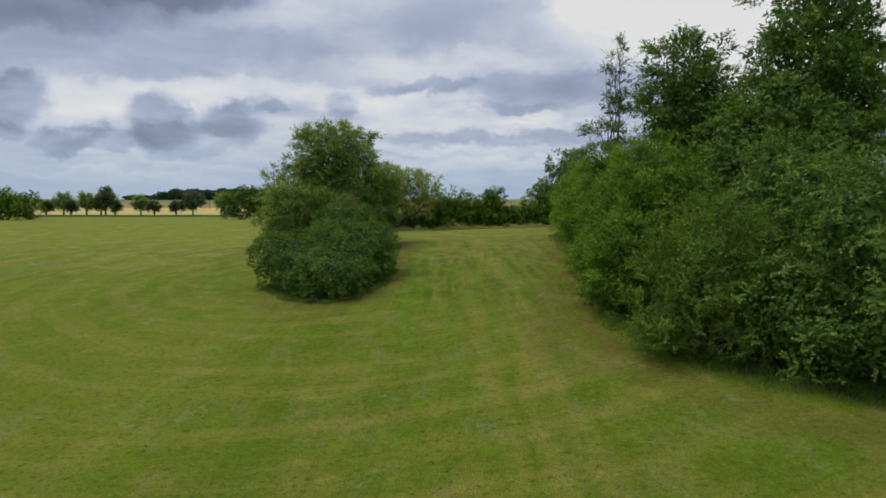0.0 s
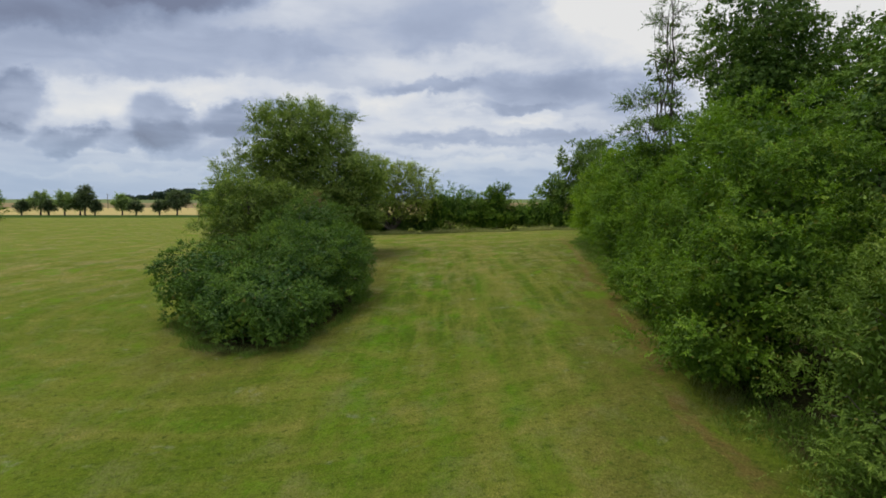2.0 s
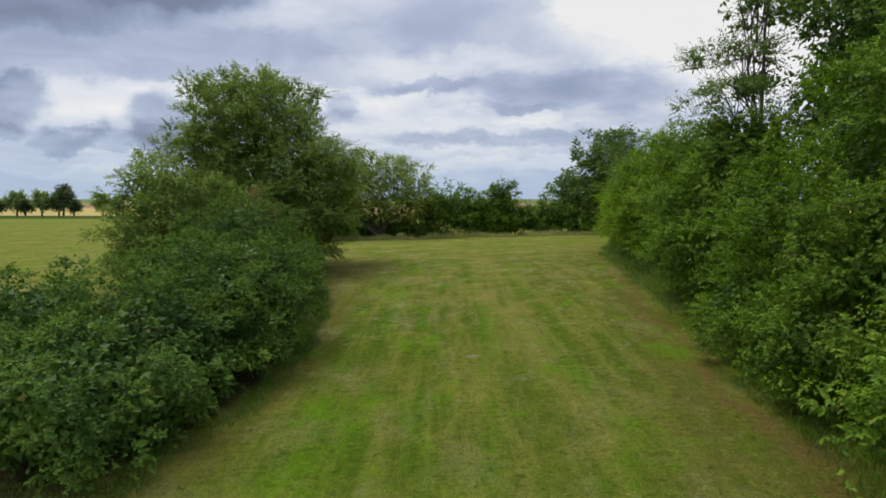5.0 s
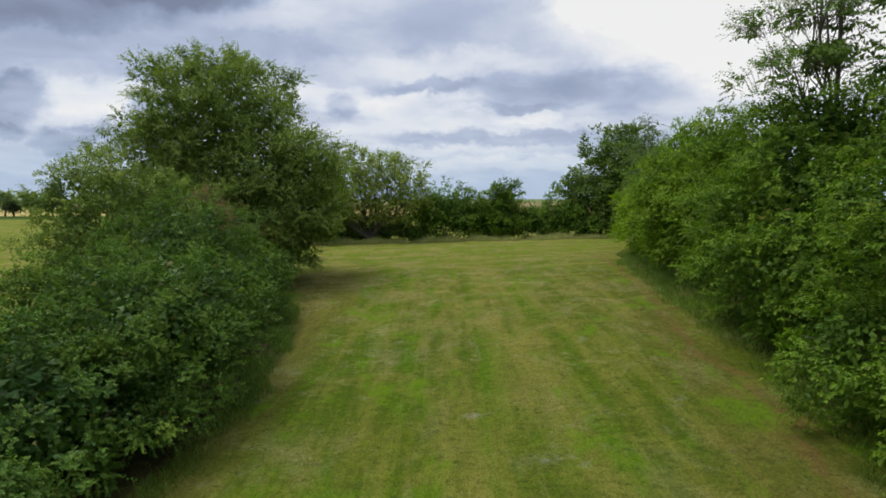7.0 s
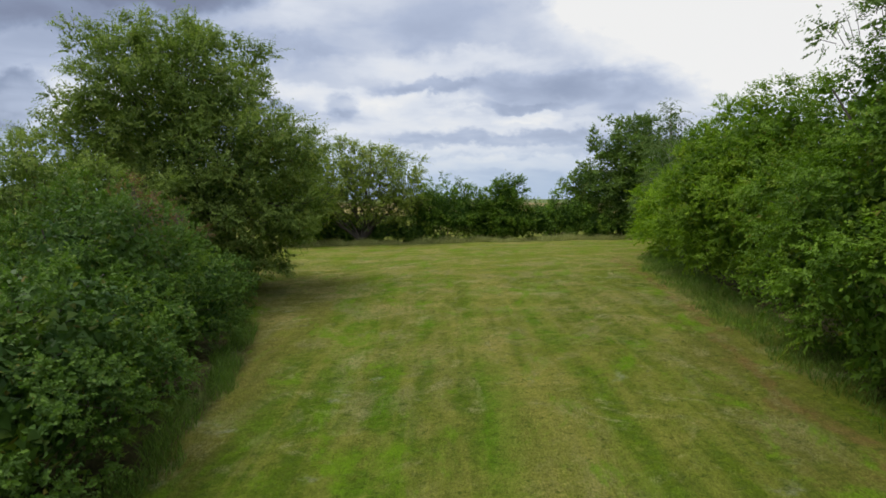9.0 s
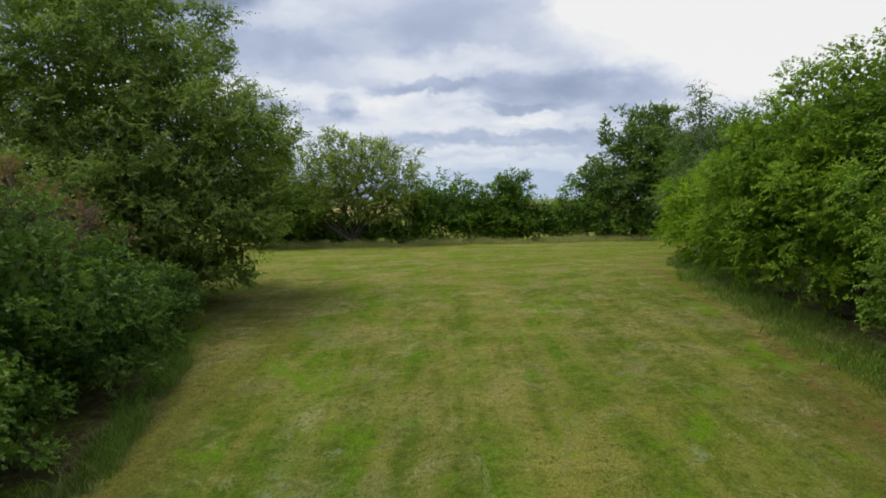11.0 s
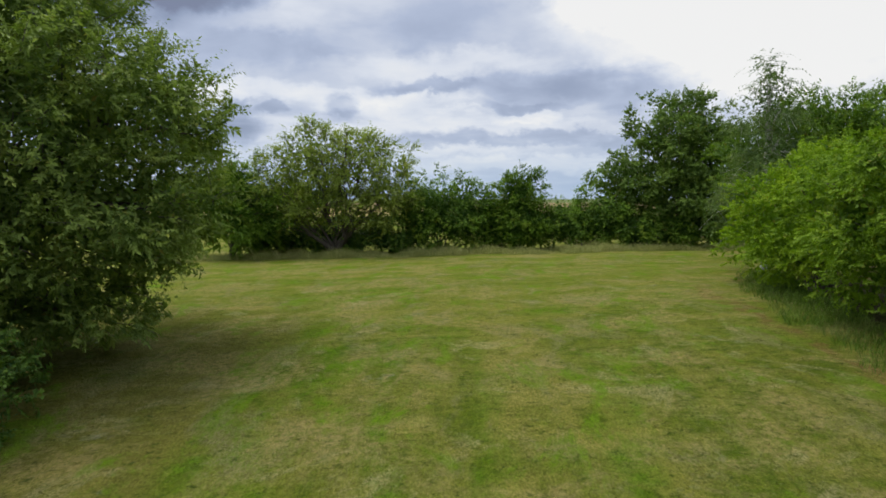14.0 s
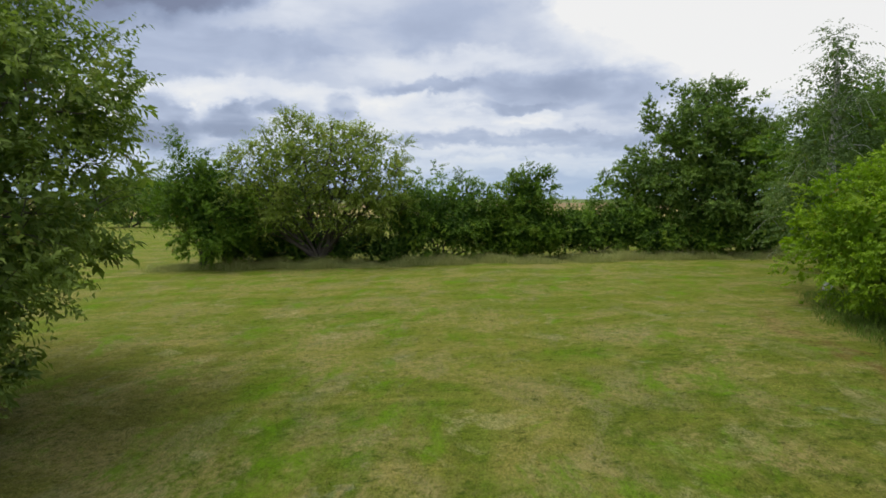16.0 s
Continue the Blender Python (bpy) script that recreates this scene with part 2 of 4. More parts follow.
        strip = hump if strip is None else n.math("MAXIMUM", strip, hump)
    strip = n.math("MULTIPLY", n.math("MULTIPLY", strip, n.span(long, 0.38, 0.62)), n.math("MULTIPLY", n.span(y, 50.0, 42.0), n.span(y, 14.0, 22.0)))
    green = n.mix(n.math("MULTIPLY", strip, n.span(blotch, 0.36, 0.58, 0.12, 0.8)), green, (0.076, 0.160, 0.007))
    lane = n.math("MULTIPLY", lane, n.span(long, 0.36, 0.60, 0.1, 1.0))
    dry = n.math("ADD", n.math("MULTIPLY", lane, 0.85), n.span(patch, 0.50, 0.68, 0.0, 0.65))
    dry = n.math("ADD", dry, n.math("MULTIPLY", swept, n.span(sweep, 0.46, 0.62, 0.0, 0.55)))
    dry = n.math("ADD", dry, n.math("MULTIPLY", n.span(y, 33.0, 41.0), n.span(n.noise(flat, 1.15, 5.0, 0.68, 0.5), 0.45, 0.62, 0.0, 0.6)))
    dry = n.math("MULTIPLY", dry, n.span(speck, 0.26, 0.70, 0.35, 1.0), clamp=True)
    straw = n.mix(n.span(speck, 0.3, 0.7), (0.165, 0.150, 0.030), (0.270, 0.245, 0.066))
    colour = n.mix(n.math("MULTIPLY", dry, 0.82), green, straw)
    brown = n.mix(n.span(speck, 0.3, 0.7), (0.088, 0.080, 0.018), (0.155, 0.132, 0.038))
    worn_and_shaded = n.math("MULTIPLY", margin, n.span(n.noise(flat, 0.8, 5.0, 0.65, 0.4), 0.34, 0.56, 0.10, 0.55))
    colour = n.mix(worn_and_shaded, colour, brown)
    # a narrow bare rut where the mower turns along the verge
    d = n.math("DIVIDE", n.math("ADD", n.math("ADD", past, n.math("MULTIPLY", bend, 0.5)), 0.25), 0.22)
    rut = n.math("MULTIPLY", n.span(n.math("MULTIPLY", d, d), 1.6, 0.0), n.math("MULTIPLY", n.span(y, 12.0, 20.0), n.span(y, 54.0, 49.0)))
    colour = n.mix(n.math("MULTIPLY", rut, n.span(blotch, 0.36, 0.56, 0.1, 0.75)), colour, (0.150, 0.098, 0.036))
    # bare soil under the bushes, darkened in colour to stand in for shade
    soil_and_shade = n.math("MULTIPLY", n.math("MULTIPLY", n.span(past, 0.8, 1.6), n.span(past, 11.5, 9.5)), n.span(y, 9.0, 13.0))
    soil_and_shade = n.math("MAXIMUM", soil_and_shade, n.span(under, 1.0, 0.75))
    soil_and_shade = n.math("MULTIPLY", soil_and_shade, n.span(y, 54.0, 50.0))
    colour = n.mix(soil_and_shade, colour, n.mix(tuft, (0.030, 0.026, 0.014), (0.070, 0.062, 0.026)))
    grey = n.math("MULTIPLY", n.span(n.noise(flat, 0.9, 4.0, 0.55, 0.6), 0.60, 0.72), n.span(tuft, 0.45, 0.62))
    colour = n.mix(n.math("MULTIPLY", grey, 0.5), colour, (0.26, 0.255, 0.20))
    fleck = n.noise(n.scaled(flat, 1, 0.5, 1), 38.0, 2.0, 0.6)
    colour = n.mix(n.span(fleck, 0.32, 0.54, 0.34, 0.0), colour, (0.040, 0.055, 0.012))
    thatch = n.math("MULTIPLY", n.span(n.noise(n.scaled(flat, 0.9, 0.5, 1), 0.9, 6.0, 0.7, 0.4), 0.50, 0.66), n.span(speck, 0.36, 0.56))
    colour = n.mix(n.math("MULTIPLY", thatch, n.mixed(n.span(y, 30.0, 40.0), 0.42, 0.85)), colour, (0.190, 0.178, 0.080))
    mix_grain = n.noise(n.scaled(flat, 1.0, 0.7, 1), 9.0, 6.0, 0.76, 0.2)
    swirl = n.noise(n.vector(n.math("ADD", n.math("MULTIPLY", x, 0.16), n.math("MULTIPLY", y, 0.05)), n.math("ADD", n.math("MULTIPLY", y, 1.1), n.math("MULTIPLY", n.math("SINE", n.math("MULTIPLY", x, 0.22)), 1.6)), 0.0), 1.0, 6.0, 0.72, 0.8)
    swirl = n.math("MULTIPLY", n.math("MULTIPLY", n.span(swirl, 0.50, 0.66), n.span(patch, 0.38, 0.60)), n.math("MULTIPLY", n.span(y, 36.0, 42.0), n.span(x, -14.0, -8.0)))
    colour = n.mix(n.math("MULTIPLY", swirl, n.span(speck, 0.30, 0.60, 0.05, 0.42)), colour, (0.275, 0.255, 0.085))
    dry_end = n.math("MULTIPLY", n.span(n.noise(flat, 0.42, 6.0, 0.70, 0.6), 0.47, 0.62), n.span(y, 33.0, 41.0))
    colour = n.mix(n.math("MULTIPLY", dry_end, n.span(mix_grain, 0.38, 0.60, 0.05, 0.75)), colour, (0.268, 0.222, 0.090))
    mottle = n.noise(n.scaled(flat, 0.8, 1.0, 1), 6.5, 6.0, 0.74, 0.3)
    colour = n.mix(n.span(mottle, 0.54, 0.72, 0.0, 0.6), colour, (0.190, 0.205, 0.040))
    colour = n.mix(n.span(mottle, 0.48, 0.30, 0.0, 0.85), colour, (0.036, 0.060, 0.009))
    # matted hay and fibre
    fibre = n.noise(n.scaled(flat, 1.0, 0.6, 1), 17.0, 7.0, 0.82, 1.6)
    hay = n.math("MULTIPLY", n.span(n.noise(flat, 0.62, 6.0, 0.72, 0.9), 0.56, 0.66), n.span(fibre, 0.38, 0.58))
    colour = n.mix(n.math("MULTIPLY", hay, n.span(y, 22.0, 40.0, 0.10, 0.50)), colour, (0.310, 0.280, 0.145))
    fresh = n.math("MULTIPLY", n.span(n.noise(n.scaled(flat, 1.0, 0.6, 1), 0.8, 6.0, 0.70, 0.5), 0.53, 0.66), n.span(fibre, 0.30, 0.55, 0.3, 1.0))
    colour = n.mix(n.math("MULTIPLY", fresh, n.span(y, 24.0, 34.0, 0.40, 0.85)), colour, (0.098, 0.184, 0.008))
    colour = n.mix(1.0, colour, n.mix(n.span(fibre, 0.34, 0.66), (0.70, 0.69, 0.64), (1.22, 1.22, 1.14)), "MULTIPLY")
    return colour, place, x, y, tuft, speck


def ground_material():
    m, n = material("mown_meadow")
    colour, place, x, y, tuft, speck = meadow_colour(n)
    # beyond the road the meadow gives way to ripe grain and tilled fields
    grain = n.mix(n.noise(n.scaled(place, 0.02, 0.08, 0), 1.0, 4.0), (0.34, 0.27, 0.10), (0.42, 0.34, 0.14))
    tilled = n.mix(n.noise(place, 0.02, 3.0), (0.24, 0.17, 0.09), (0.20, 0.16, 0.08))
    edge = n.math("ADD", y, n.math("MULTIPLY", n.noise(place, 0.05, 3.0), 6.0))
    colour = n.mix(n.span(edge, 138.0, 140.0, 0.0, 0.95), colour, (0.035, 0.070, 0.012))
    colour = n.mix(n.span(edge, 172.0, 174.0), colour, grain)
    colour = n.mix(n.span(edge, 330.0, 334.0), colour, tilled)
    # the green fields farthest off, dulled in colour for haze
    colour = n.mix(n.span(edge, 520.0, 530.0), colour, (0.13, 0.16, 0.065))
    skin = n.add("ShaderNodeBsdfPrincipled")
    n.plug(skin.inputs["Base Color"], colour)
    skin.inputs["Roughness"].default_value = 0.95
    skin.inputs["Specular IOR Level"].default_value = 0.02
    bump = n.add("ShaderNodeBump")
    bump.inputs["Strength"].default_value, bump.inputs["Distance"].default_value = 0.9, 0.07
    n.plug(bump.inputs["Height"], n.math("ADD", tuft, n.math("MULTIPLY", speck, 0.6)))
    n.plug(skin.inputs["Normal"], bump.outputs[0])
    n.plug(n.add("ShaderNodeOutputMaterial").inputs[0], skin.outputs[0])
    return m


def blade_material(name, meadow, dark=(0.10, 0.18, 0.02), bright=(0.25, 0.36, 0.06)):
    m, n = material(name)
    rand = n.add("ShaderNodeNewGeometry").outputs["Random Per Island"]
    if meadow:
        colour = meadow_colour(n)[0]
        colour = n.mix(1.0, colour, n.mix(rand, (0.75, 0.78, 0.7), (1.55, 1.5, 1.35)), "MULTIPLY")
    else:
        place = n.add("ShaderNodeNewGeometry").outputs["Position"]
        colour = n.mix(rand, dark, bright)
        colour = n.mix(n.span(n.noise(place, 0.7, 3.0), 0.52, 0.72, 0.0, 0.45), colour, (0.27, 0.24, 0.10))
    skin = n.add("ShaderNodeBsdfPrincipled")
    n.plug(skin.inputs["Base Color"], colour)
    skin.inputs["Roughness"].default_value = 0.6
    skin.inputs["Specular IOR Level"].default_value = 0.2
    glow = n.add("ShaderNodeBsdfTranslucent")
    n.plug(glow.inputs[0], colour)
    both = n.add("ShaderNodeMixShader")
    both.inputs[0].default_value = 0.4
    n.plug(both.inputs[1], skin.outputs[0])
    n.plug(both.inputs[2], glow.outputs[0])
    n.plug(n.add("ShaderNodeOutputMaterial").inputs[0], both.outputs[0])
    return m


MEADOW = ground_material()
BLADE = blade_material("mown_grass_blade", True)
TALL = blade_material("tall_grass_blade", False, (0.055, 0.115, 0.012), (0.170, 0.280, 0.036))
PALE = blade_material("seeding_grass_blade", False, (0.20, 0.24, 0.055), (0.46, 0.46, 0.17))
CHERRY_LEAF = leaf_material("cherry_leaf", (0.066, 0.118, 0.028), (0.300, 0.380, 0.082), (0.350, 0.395, 0.090), 0.34)
THORN_LEAF = leaf_material("hawthorn_leaf", (0.030, 0.073, 0.021), (0.161, 0.270, 0.040), (0.218, 0.310, 0.036), 0.26)
HAZEL_LEAF = leaf_material("hazel_leaf", (0.034, 0.081, 0.012), (0.190, 0.310, 0.027), (0.240, 0.320, 0.037), 0.34)
BRIGHT_LEAF = leaf_material("hornbeam_leaf", (0.073, 0.152, 0.010), (0.284, 0.420, 0.023), (0.320, 0.400, 0.031), 0.37)
MID_LEAF = leaf_material("young_hazel_leaf", (0.051, 0.112, 0.011), (0.254, 0.385, 0.028), (0.326, 0.410, 0.037), 0.37)
# roadside leaves, paler in part for distance haze put into the colour
ROAD_LEAF = leaf_material("roadside_leaf", (0.146, 0.207, 0.079), (0.28, 0.36, 0.12), (0.32, 0.37, 0.13), 0.45)
OAK_LEAF = leaf_material("oak_leaf", (0.046, 0.099, 0.022), (0.166, 0.258, 0.043), (0.216, 0.297, 0.063), 0.24)
OLD_OAK_LEAF = leaf_material("old_oak_leaf", (0.060, 0.115, 0.026), (0.215, 0.315, 0.060), (0.250, 0.330, 0.070), 0.30)
WILLOW_LEAF = leaf_material("willow_leaf", (0.055, 0.107, 0.016), (0.181, 0.263, 0.039), (0.312, 0.362, 0.077), 0.28)
BIRCH_LEAF = leaf_material("birch_leaf", (0.072, 0.121, 0.040), (0.156, 0.224, 0.070), (0.220, 0.242, 0.099))
OLD_LEAF = leaf_material("old_cherry_leaf", (0.109, 0.165, 0.032), (0.365, 0.439, 0.078), (0.450, 0.450, 0.116), 0.37)
THICKET_LEAF = leaf_material("thicket_leaf", (0.034, 0.076, 0.020), (0.150, 0.250, 0.034), (0.220, 0.300, 0.040), 0.30)
HEDGE_LEAF = leaf_material("hedge_leaf", (0.040, 0.093, 0.021), (0.220, 0.354, 0.038), (0.305, 0.403, 0.048), 0.32)
DRY_LEAF = leaf_material("withered_leaf", (0.110, 0.066, 0.036), (0.260, 0.170, 0.090), (0.17, 0.14, 0.06))
BARK = bark_material("grey_brown_bark", (0.040, 0.032, 0.024), (0.130, 0.110, 0.085))
BIRCH_BARK = bark_material("white_birch_bark", (0.35, 0.34, 0.31), (0.62, 0.60, 0.56), 6.0, 0.9)


# ---- mesh helpers ----
def part(name, mesh, mat, parent=None, label=""):
    ob = new(name, mesh)
    mesh.materials.append(mat)
    ob.parent = parent
    return tagged(ob, label)


def mesh_from(name, verts, faces, smooth=False):
    """A mesh from an (n, 3) array of points and an (m, 3) array of triangles."""
    mesh = bpy.data.meshes.new(name)
    mesh.vertices.add(len(verts))
    mesh.vertices.foreach_set("co", np.ascontiguousarray(verts, np.float32).ravel())
    mesh.loops.add(3 * len(faces))
    mesh.polygons.add(len(faces))
    mesh.loops.foreach_set("vertex_index", np.ascontiguousarray(faces, np.int32).ravel())
    mesh.polygons.foreach_set("loop_start", np.arange(0, 3 * len(faces), 3, dtype=np.int32))
    mesh.polygons.foreach_set("use_smooth", np.full(len(faces), smooth))
    mesh.update(calc_edges=True)
    return mesh


def unit(v):
    return v / np.maximum(np.linalg.norm(v, axis=-1, keepdims=True), 1e-9)


def leaf_mesh(name, base, axis, face, length, wide, tone_shade, plain=0):
    """Leaves of two triangles folded along the midrib: where each starts, the way it points and the way it faces.
    Each leaf's tone is lowered inside crowns and in clefts as painted shade. The last ones, plain in number, are single
    triangles."""
    axis = unit(axis)
    side = unit(np.cross(axis, face))
    face = np.cross(side, axis)
    length, wide = length[:, None], wide[:, None]
    verts = np.empty((len(base), 4, 3))
    verts[:, 0] = base
    verts[:, 1] = base + axis * length * 0.45 + side * wide * 0.5 + face * wide * 0.16
    verts[:, 2] = base + axis * length - face * length * 0.12
    verts[:, 3] = base + axis * length * 0.45 - side * wide * 0.5 + face * wide * 0.16
    first = 4 * np.arange(len(base))[:, None]
    whole = first[:len(base) - plain]
    faces = np.concatenate([np.concatenate([whole + [0, 1, 2], whole + [0, 2, 3]], 1).reshape(-1, 3), first[len(base) - plain:] + [1, 2, 3]])
    mesh = mesh_from(name, verts.reshape(-1, 3), faces)
    mesh.attributes.new("tone_shade", "FLOAT", "POINT").data.foreach_set("value", np.repeat(tone_shade, 4).astype(np.float32))
    return mesh


class Wood:
    """Tapered limbs gathered into one mesh."""

    def __init__(self):
        self.verts, self.faces, self.count = [], [], 0

    def limb(self, points, r0, r1, sides=6):
        points = np.asarray(points, float)
        n = len(points)
        way = unit(np.gradient(points, axis=0))
        ref = np.where(np.abs(way[:, 2:3]) > 0.9, [[1.0, 0, 0]], [[0, 0, 1.0]])
        a = unit(np.cross(way, ref))
        b = np.cross(way, a)
        turn = np.arange(sides) * 2 * np.pi / sides
        radius = np.linspace(r0, r1, n)[:, None, None]
        ring = points[:, None] + radius * (a[:, None] * np.cos(turn)[None, :, None] + b[:, None] * np.sin(turn)[None, :, None])
        self.verts.append(ring.reshape(-1, 3))
        i, j = np.meshgrid(np.arange(n - 1), np.arange(sides), indexing="ij")
        k = (j + 1) % sides
        p, q, r, s = (self.count + v.ravel() for v in (i * sides + j, i * sides + k, (i + 1) * sides + k, (i + 1) * sides + j))
        self.faces.append(np.concatenate([np.stack([p, q, r], 1), np.stack([p, r, s], 1)]))
        self.count += n * sides

    def mesh(self, name):
        return mesh_from(name, np.concatenate(self.verts), np.concatenate(self.faces), True)


def bent(rng, a, b, wobble, n=6, lift=0.0):
    """A crooked line from a to b."""
    a, b = np.asarray(a, float), np.asarray(b, float)
    s = np.linspace(0, 1, n)[:, None]
    sway = np.cumsum(rng.normal(0, 1, (n, 3)), 0)
    sway -= sway[:1] + (sway[-1:] - sway[:1]) * s
    return a + (b - a) * s + sway * wobble * np.linalg.norm(b - a) / n + np.array([0, 0, lift]) * np.sin(s * np.pi)


def wavy(d, seed):
    """A slow, lumpy wave over directions, about -1 to 1."""
    r = np.random.default_rng(seed)
    out = np.zeros(len(d))
    for size, power in ((2.2, 0.5), (4.5, 0.35), (8.0, 0.25)):
        k = r.normal(0, size, (3, 3))
        out += power * np.sin(d @ k[0] + r.uniform(0, 6.28)) * np.sin(d @ k[1] + r.uniform(0, 6.28))
    return out * 1.6


def spread_ways(rng, n):
    """n directions spread evenly over the sphere, a little jittered."""
    k = np.arange(n) + 0.5
    z, turn = 1 - 2 * k / n, np.pi * (1 + 5 ** 0.5) * k + rng.uniform(0, 6.28)
    flat = np.sqrt(1 - z * z)
    return unit(np.stack([flat * np.cos(turn), flat * np.sin(turn), z], 1) + rng.normal(0, 0.35 / np.sqrt(n), (n, 3)))


def twigs_of(rng, lobes, per_m2, lump=0.22, sink=0.24, floor=-0.75, clump=1.0, bulge=0.75, bough=1.3, cleft=0.42):
    """Where twigs start in a crown made of lobes (x, y, z, rx, ry, rz), and the way that they grow. Each lobe bulges in
    domes, bough metres wide, with clefts between them; on the domes sit smaller heads of shoots. Domes and heads have
    tones of their own, lowered towards the clefts as painted shade."""
    starts, ways, outward, tone = [], [], [], []
    for i, (cx, cy, cz, rx, ry, rz) in enumerate(lobes):
        c, r = np.array([cx, cy, cz]), np.array([rx, ry, rz])
        mean = (rx * ry * rz) ** (1 / 3)
        area = 4 * np.pi * (((rx * ry) ** 1.6 + (rx * rz) ** 1.6 + (ry * rz) ** 1.6) / 3) ** (1 / 1.6)
        domes = spread_ways(rng, max(6, int(area / (0.8 * bough ** 2))))
        swell, dome_tone = rng.normal(0, 0.045 + lump * 0.25, len(domes)), rng.uniform(0, 1, len(domes))
        apart = 1.25 * np.sqrt(4 / len(domes))
        n = max(10, int(1.15 * area / clump ** 2))
        d = unit(rng.normal(0, 1, (n, 3)))
        d = d[d[:, 2] > floor + rng.normal(0, 0.1, n)]
        n = len(d)
        near = np.argmax(d @ domes.T, 1)
        slope = (d - domes[near]) / apart
        crease = np.clip(np.linalg.norm(slope, axis=1), 0, 1.2) ** 2
        deep = np.clip(1 - rng.exponential(sink * 0.4, n), 0.45, 1)
        reach = (1.0 + lump * 0.45 * wavy(d, rng.integers(1 << 30)) + swell[near] - crease * cleft * bough / mean + np.minimum(rng.normal(0, 0.07, n), 0.08)) * deep
        heads = c + d * r * reach[:, None]
        # few heads grow down in the clefts, so that the shaded inside shows there
        keep = rng.uniform(0.55, 1.25, n) > crease * 0.85
        for j, o in enumerate(lobes):
            if j != i:
                keep &= np.linalg.norm((heads - np.array(o[:3])) / np.array(o[3:]), axis=1) > 0.70
        out = unit(unit(d / r) + slope * 1.1)
        heads, d, out, crease, near = heads[keep], unit(d / r)[keep], out[keep], crease[keep], near[keep]
        n, m = len(heads), max(4, int(per_m2 * clump ** 2 * 0.70))
        size = clump * rng.uniform(0.28, 0.58, (n, 1, 1))
        up = unit(out * 0.9 + [0, 0, 0.5] + rng.normal(0, 0.15, (n, 3)))
        ball = unit(rng.normal(0, 1, (n, m, 3)))
        along_up = (ball * up[:, None]).sum(-1, keepdims=True)
        # most shoots stand on the outer side of their bough's head
        ball = unit(ball + up[:, None] * (np.abs(along_up) - along_up) * rng.choice([1.0, 0.55], (n, m, 1)))
        squat = (ball * np.array([0, 0, 1.0])).sum(-1, keepdims=True)
        off = (ball - np.array([0, 0, 1.0]) * squat * (1 - bulge)) * rng.uniform(0.15, 0.85, (n, m, 1)) * size
        starts.append((heads[:, None] + off).reshape(-1, 3))
        ways.append(unit(ball * 0.8 + up[:, None] * 0.55).reshape(-1, 3))
        outward.append(np.repeat(d, m, 0))
        # tone falls towards the clefts, shade painted into the leaf colour
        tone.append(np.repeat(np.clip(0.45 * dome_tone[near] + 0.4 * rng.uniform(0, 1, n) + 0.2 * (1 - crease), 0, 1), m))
    return tuple(np.concatenate(v) for v in (starts, ways, outward, tone))


def core_of(rng, lobes, cover, floor):
    """Filler leaves deep in a crown, toned darkest as painted shade: where they sit, which way they face and how large
    they are.
    """
    at, way, size = [], [], []
    for cx, cy, cz, rx, ry, rz in lobes:
        r = np.array([rx, ry, rz])
        mean = (rx * ry * rz) ** (1 / 3)
        big = min(0.22, 0.10 * mean)
        n = int(cover * 4 * np.pi * (0.52 * mean) ** 2 / (0.32 * big * big))
        d = unit(rng.normal(0, 1, (n, 3)))
        d = d[d[:, 2] > floor]
        at.append(np.array([cx, cy, cz]) + d * r * rng.uniform(0.34, 0.70, (len(d), 1)))
        way.append(unit(d / r))
        size.append(big * rng.uniform(0.7, 1.3, len(d)))
    return tuple(np.concatenate(v) for v in (at, way, size))


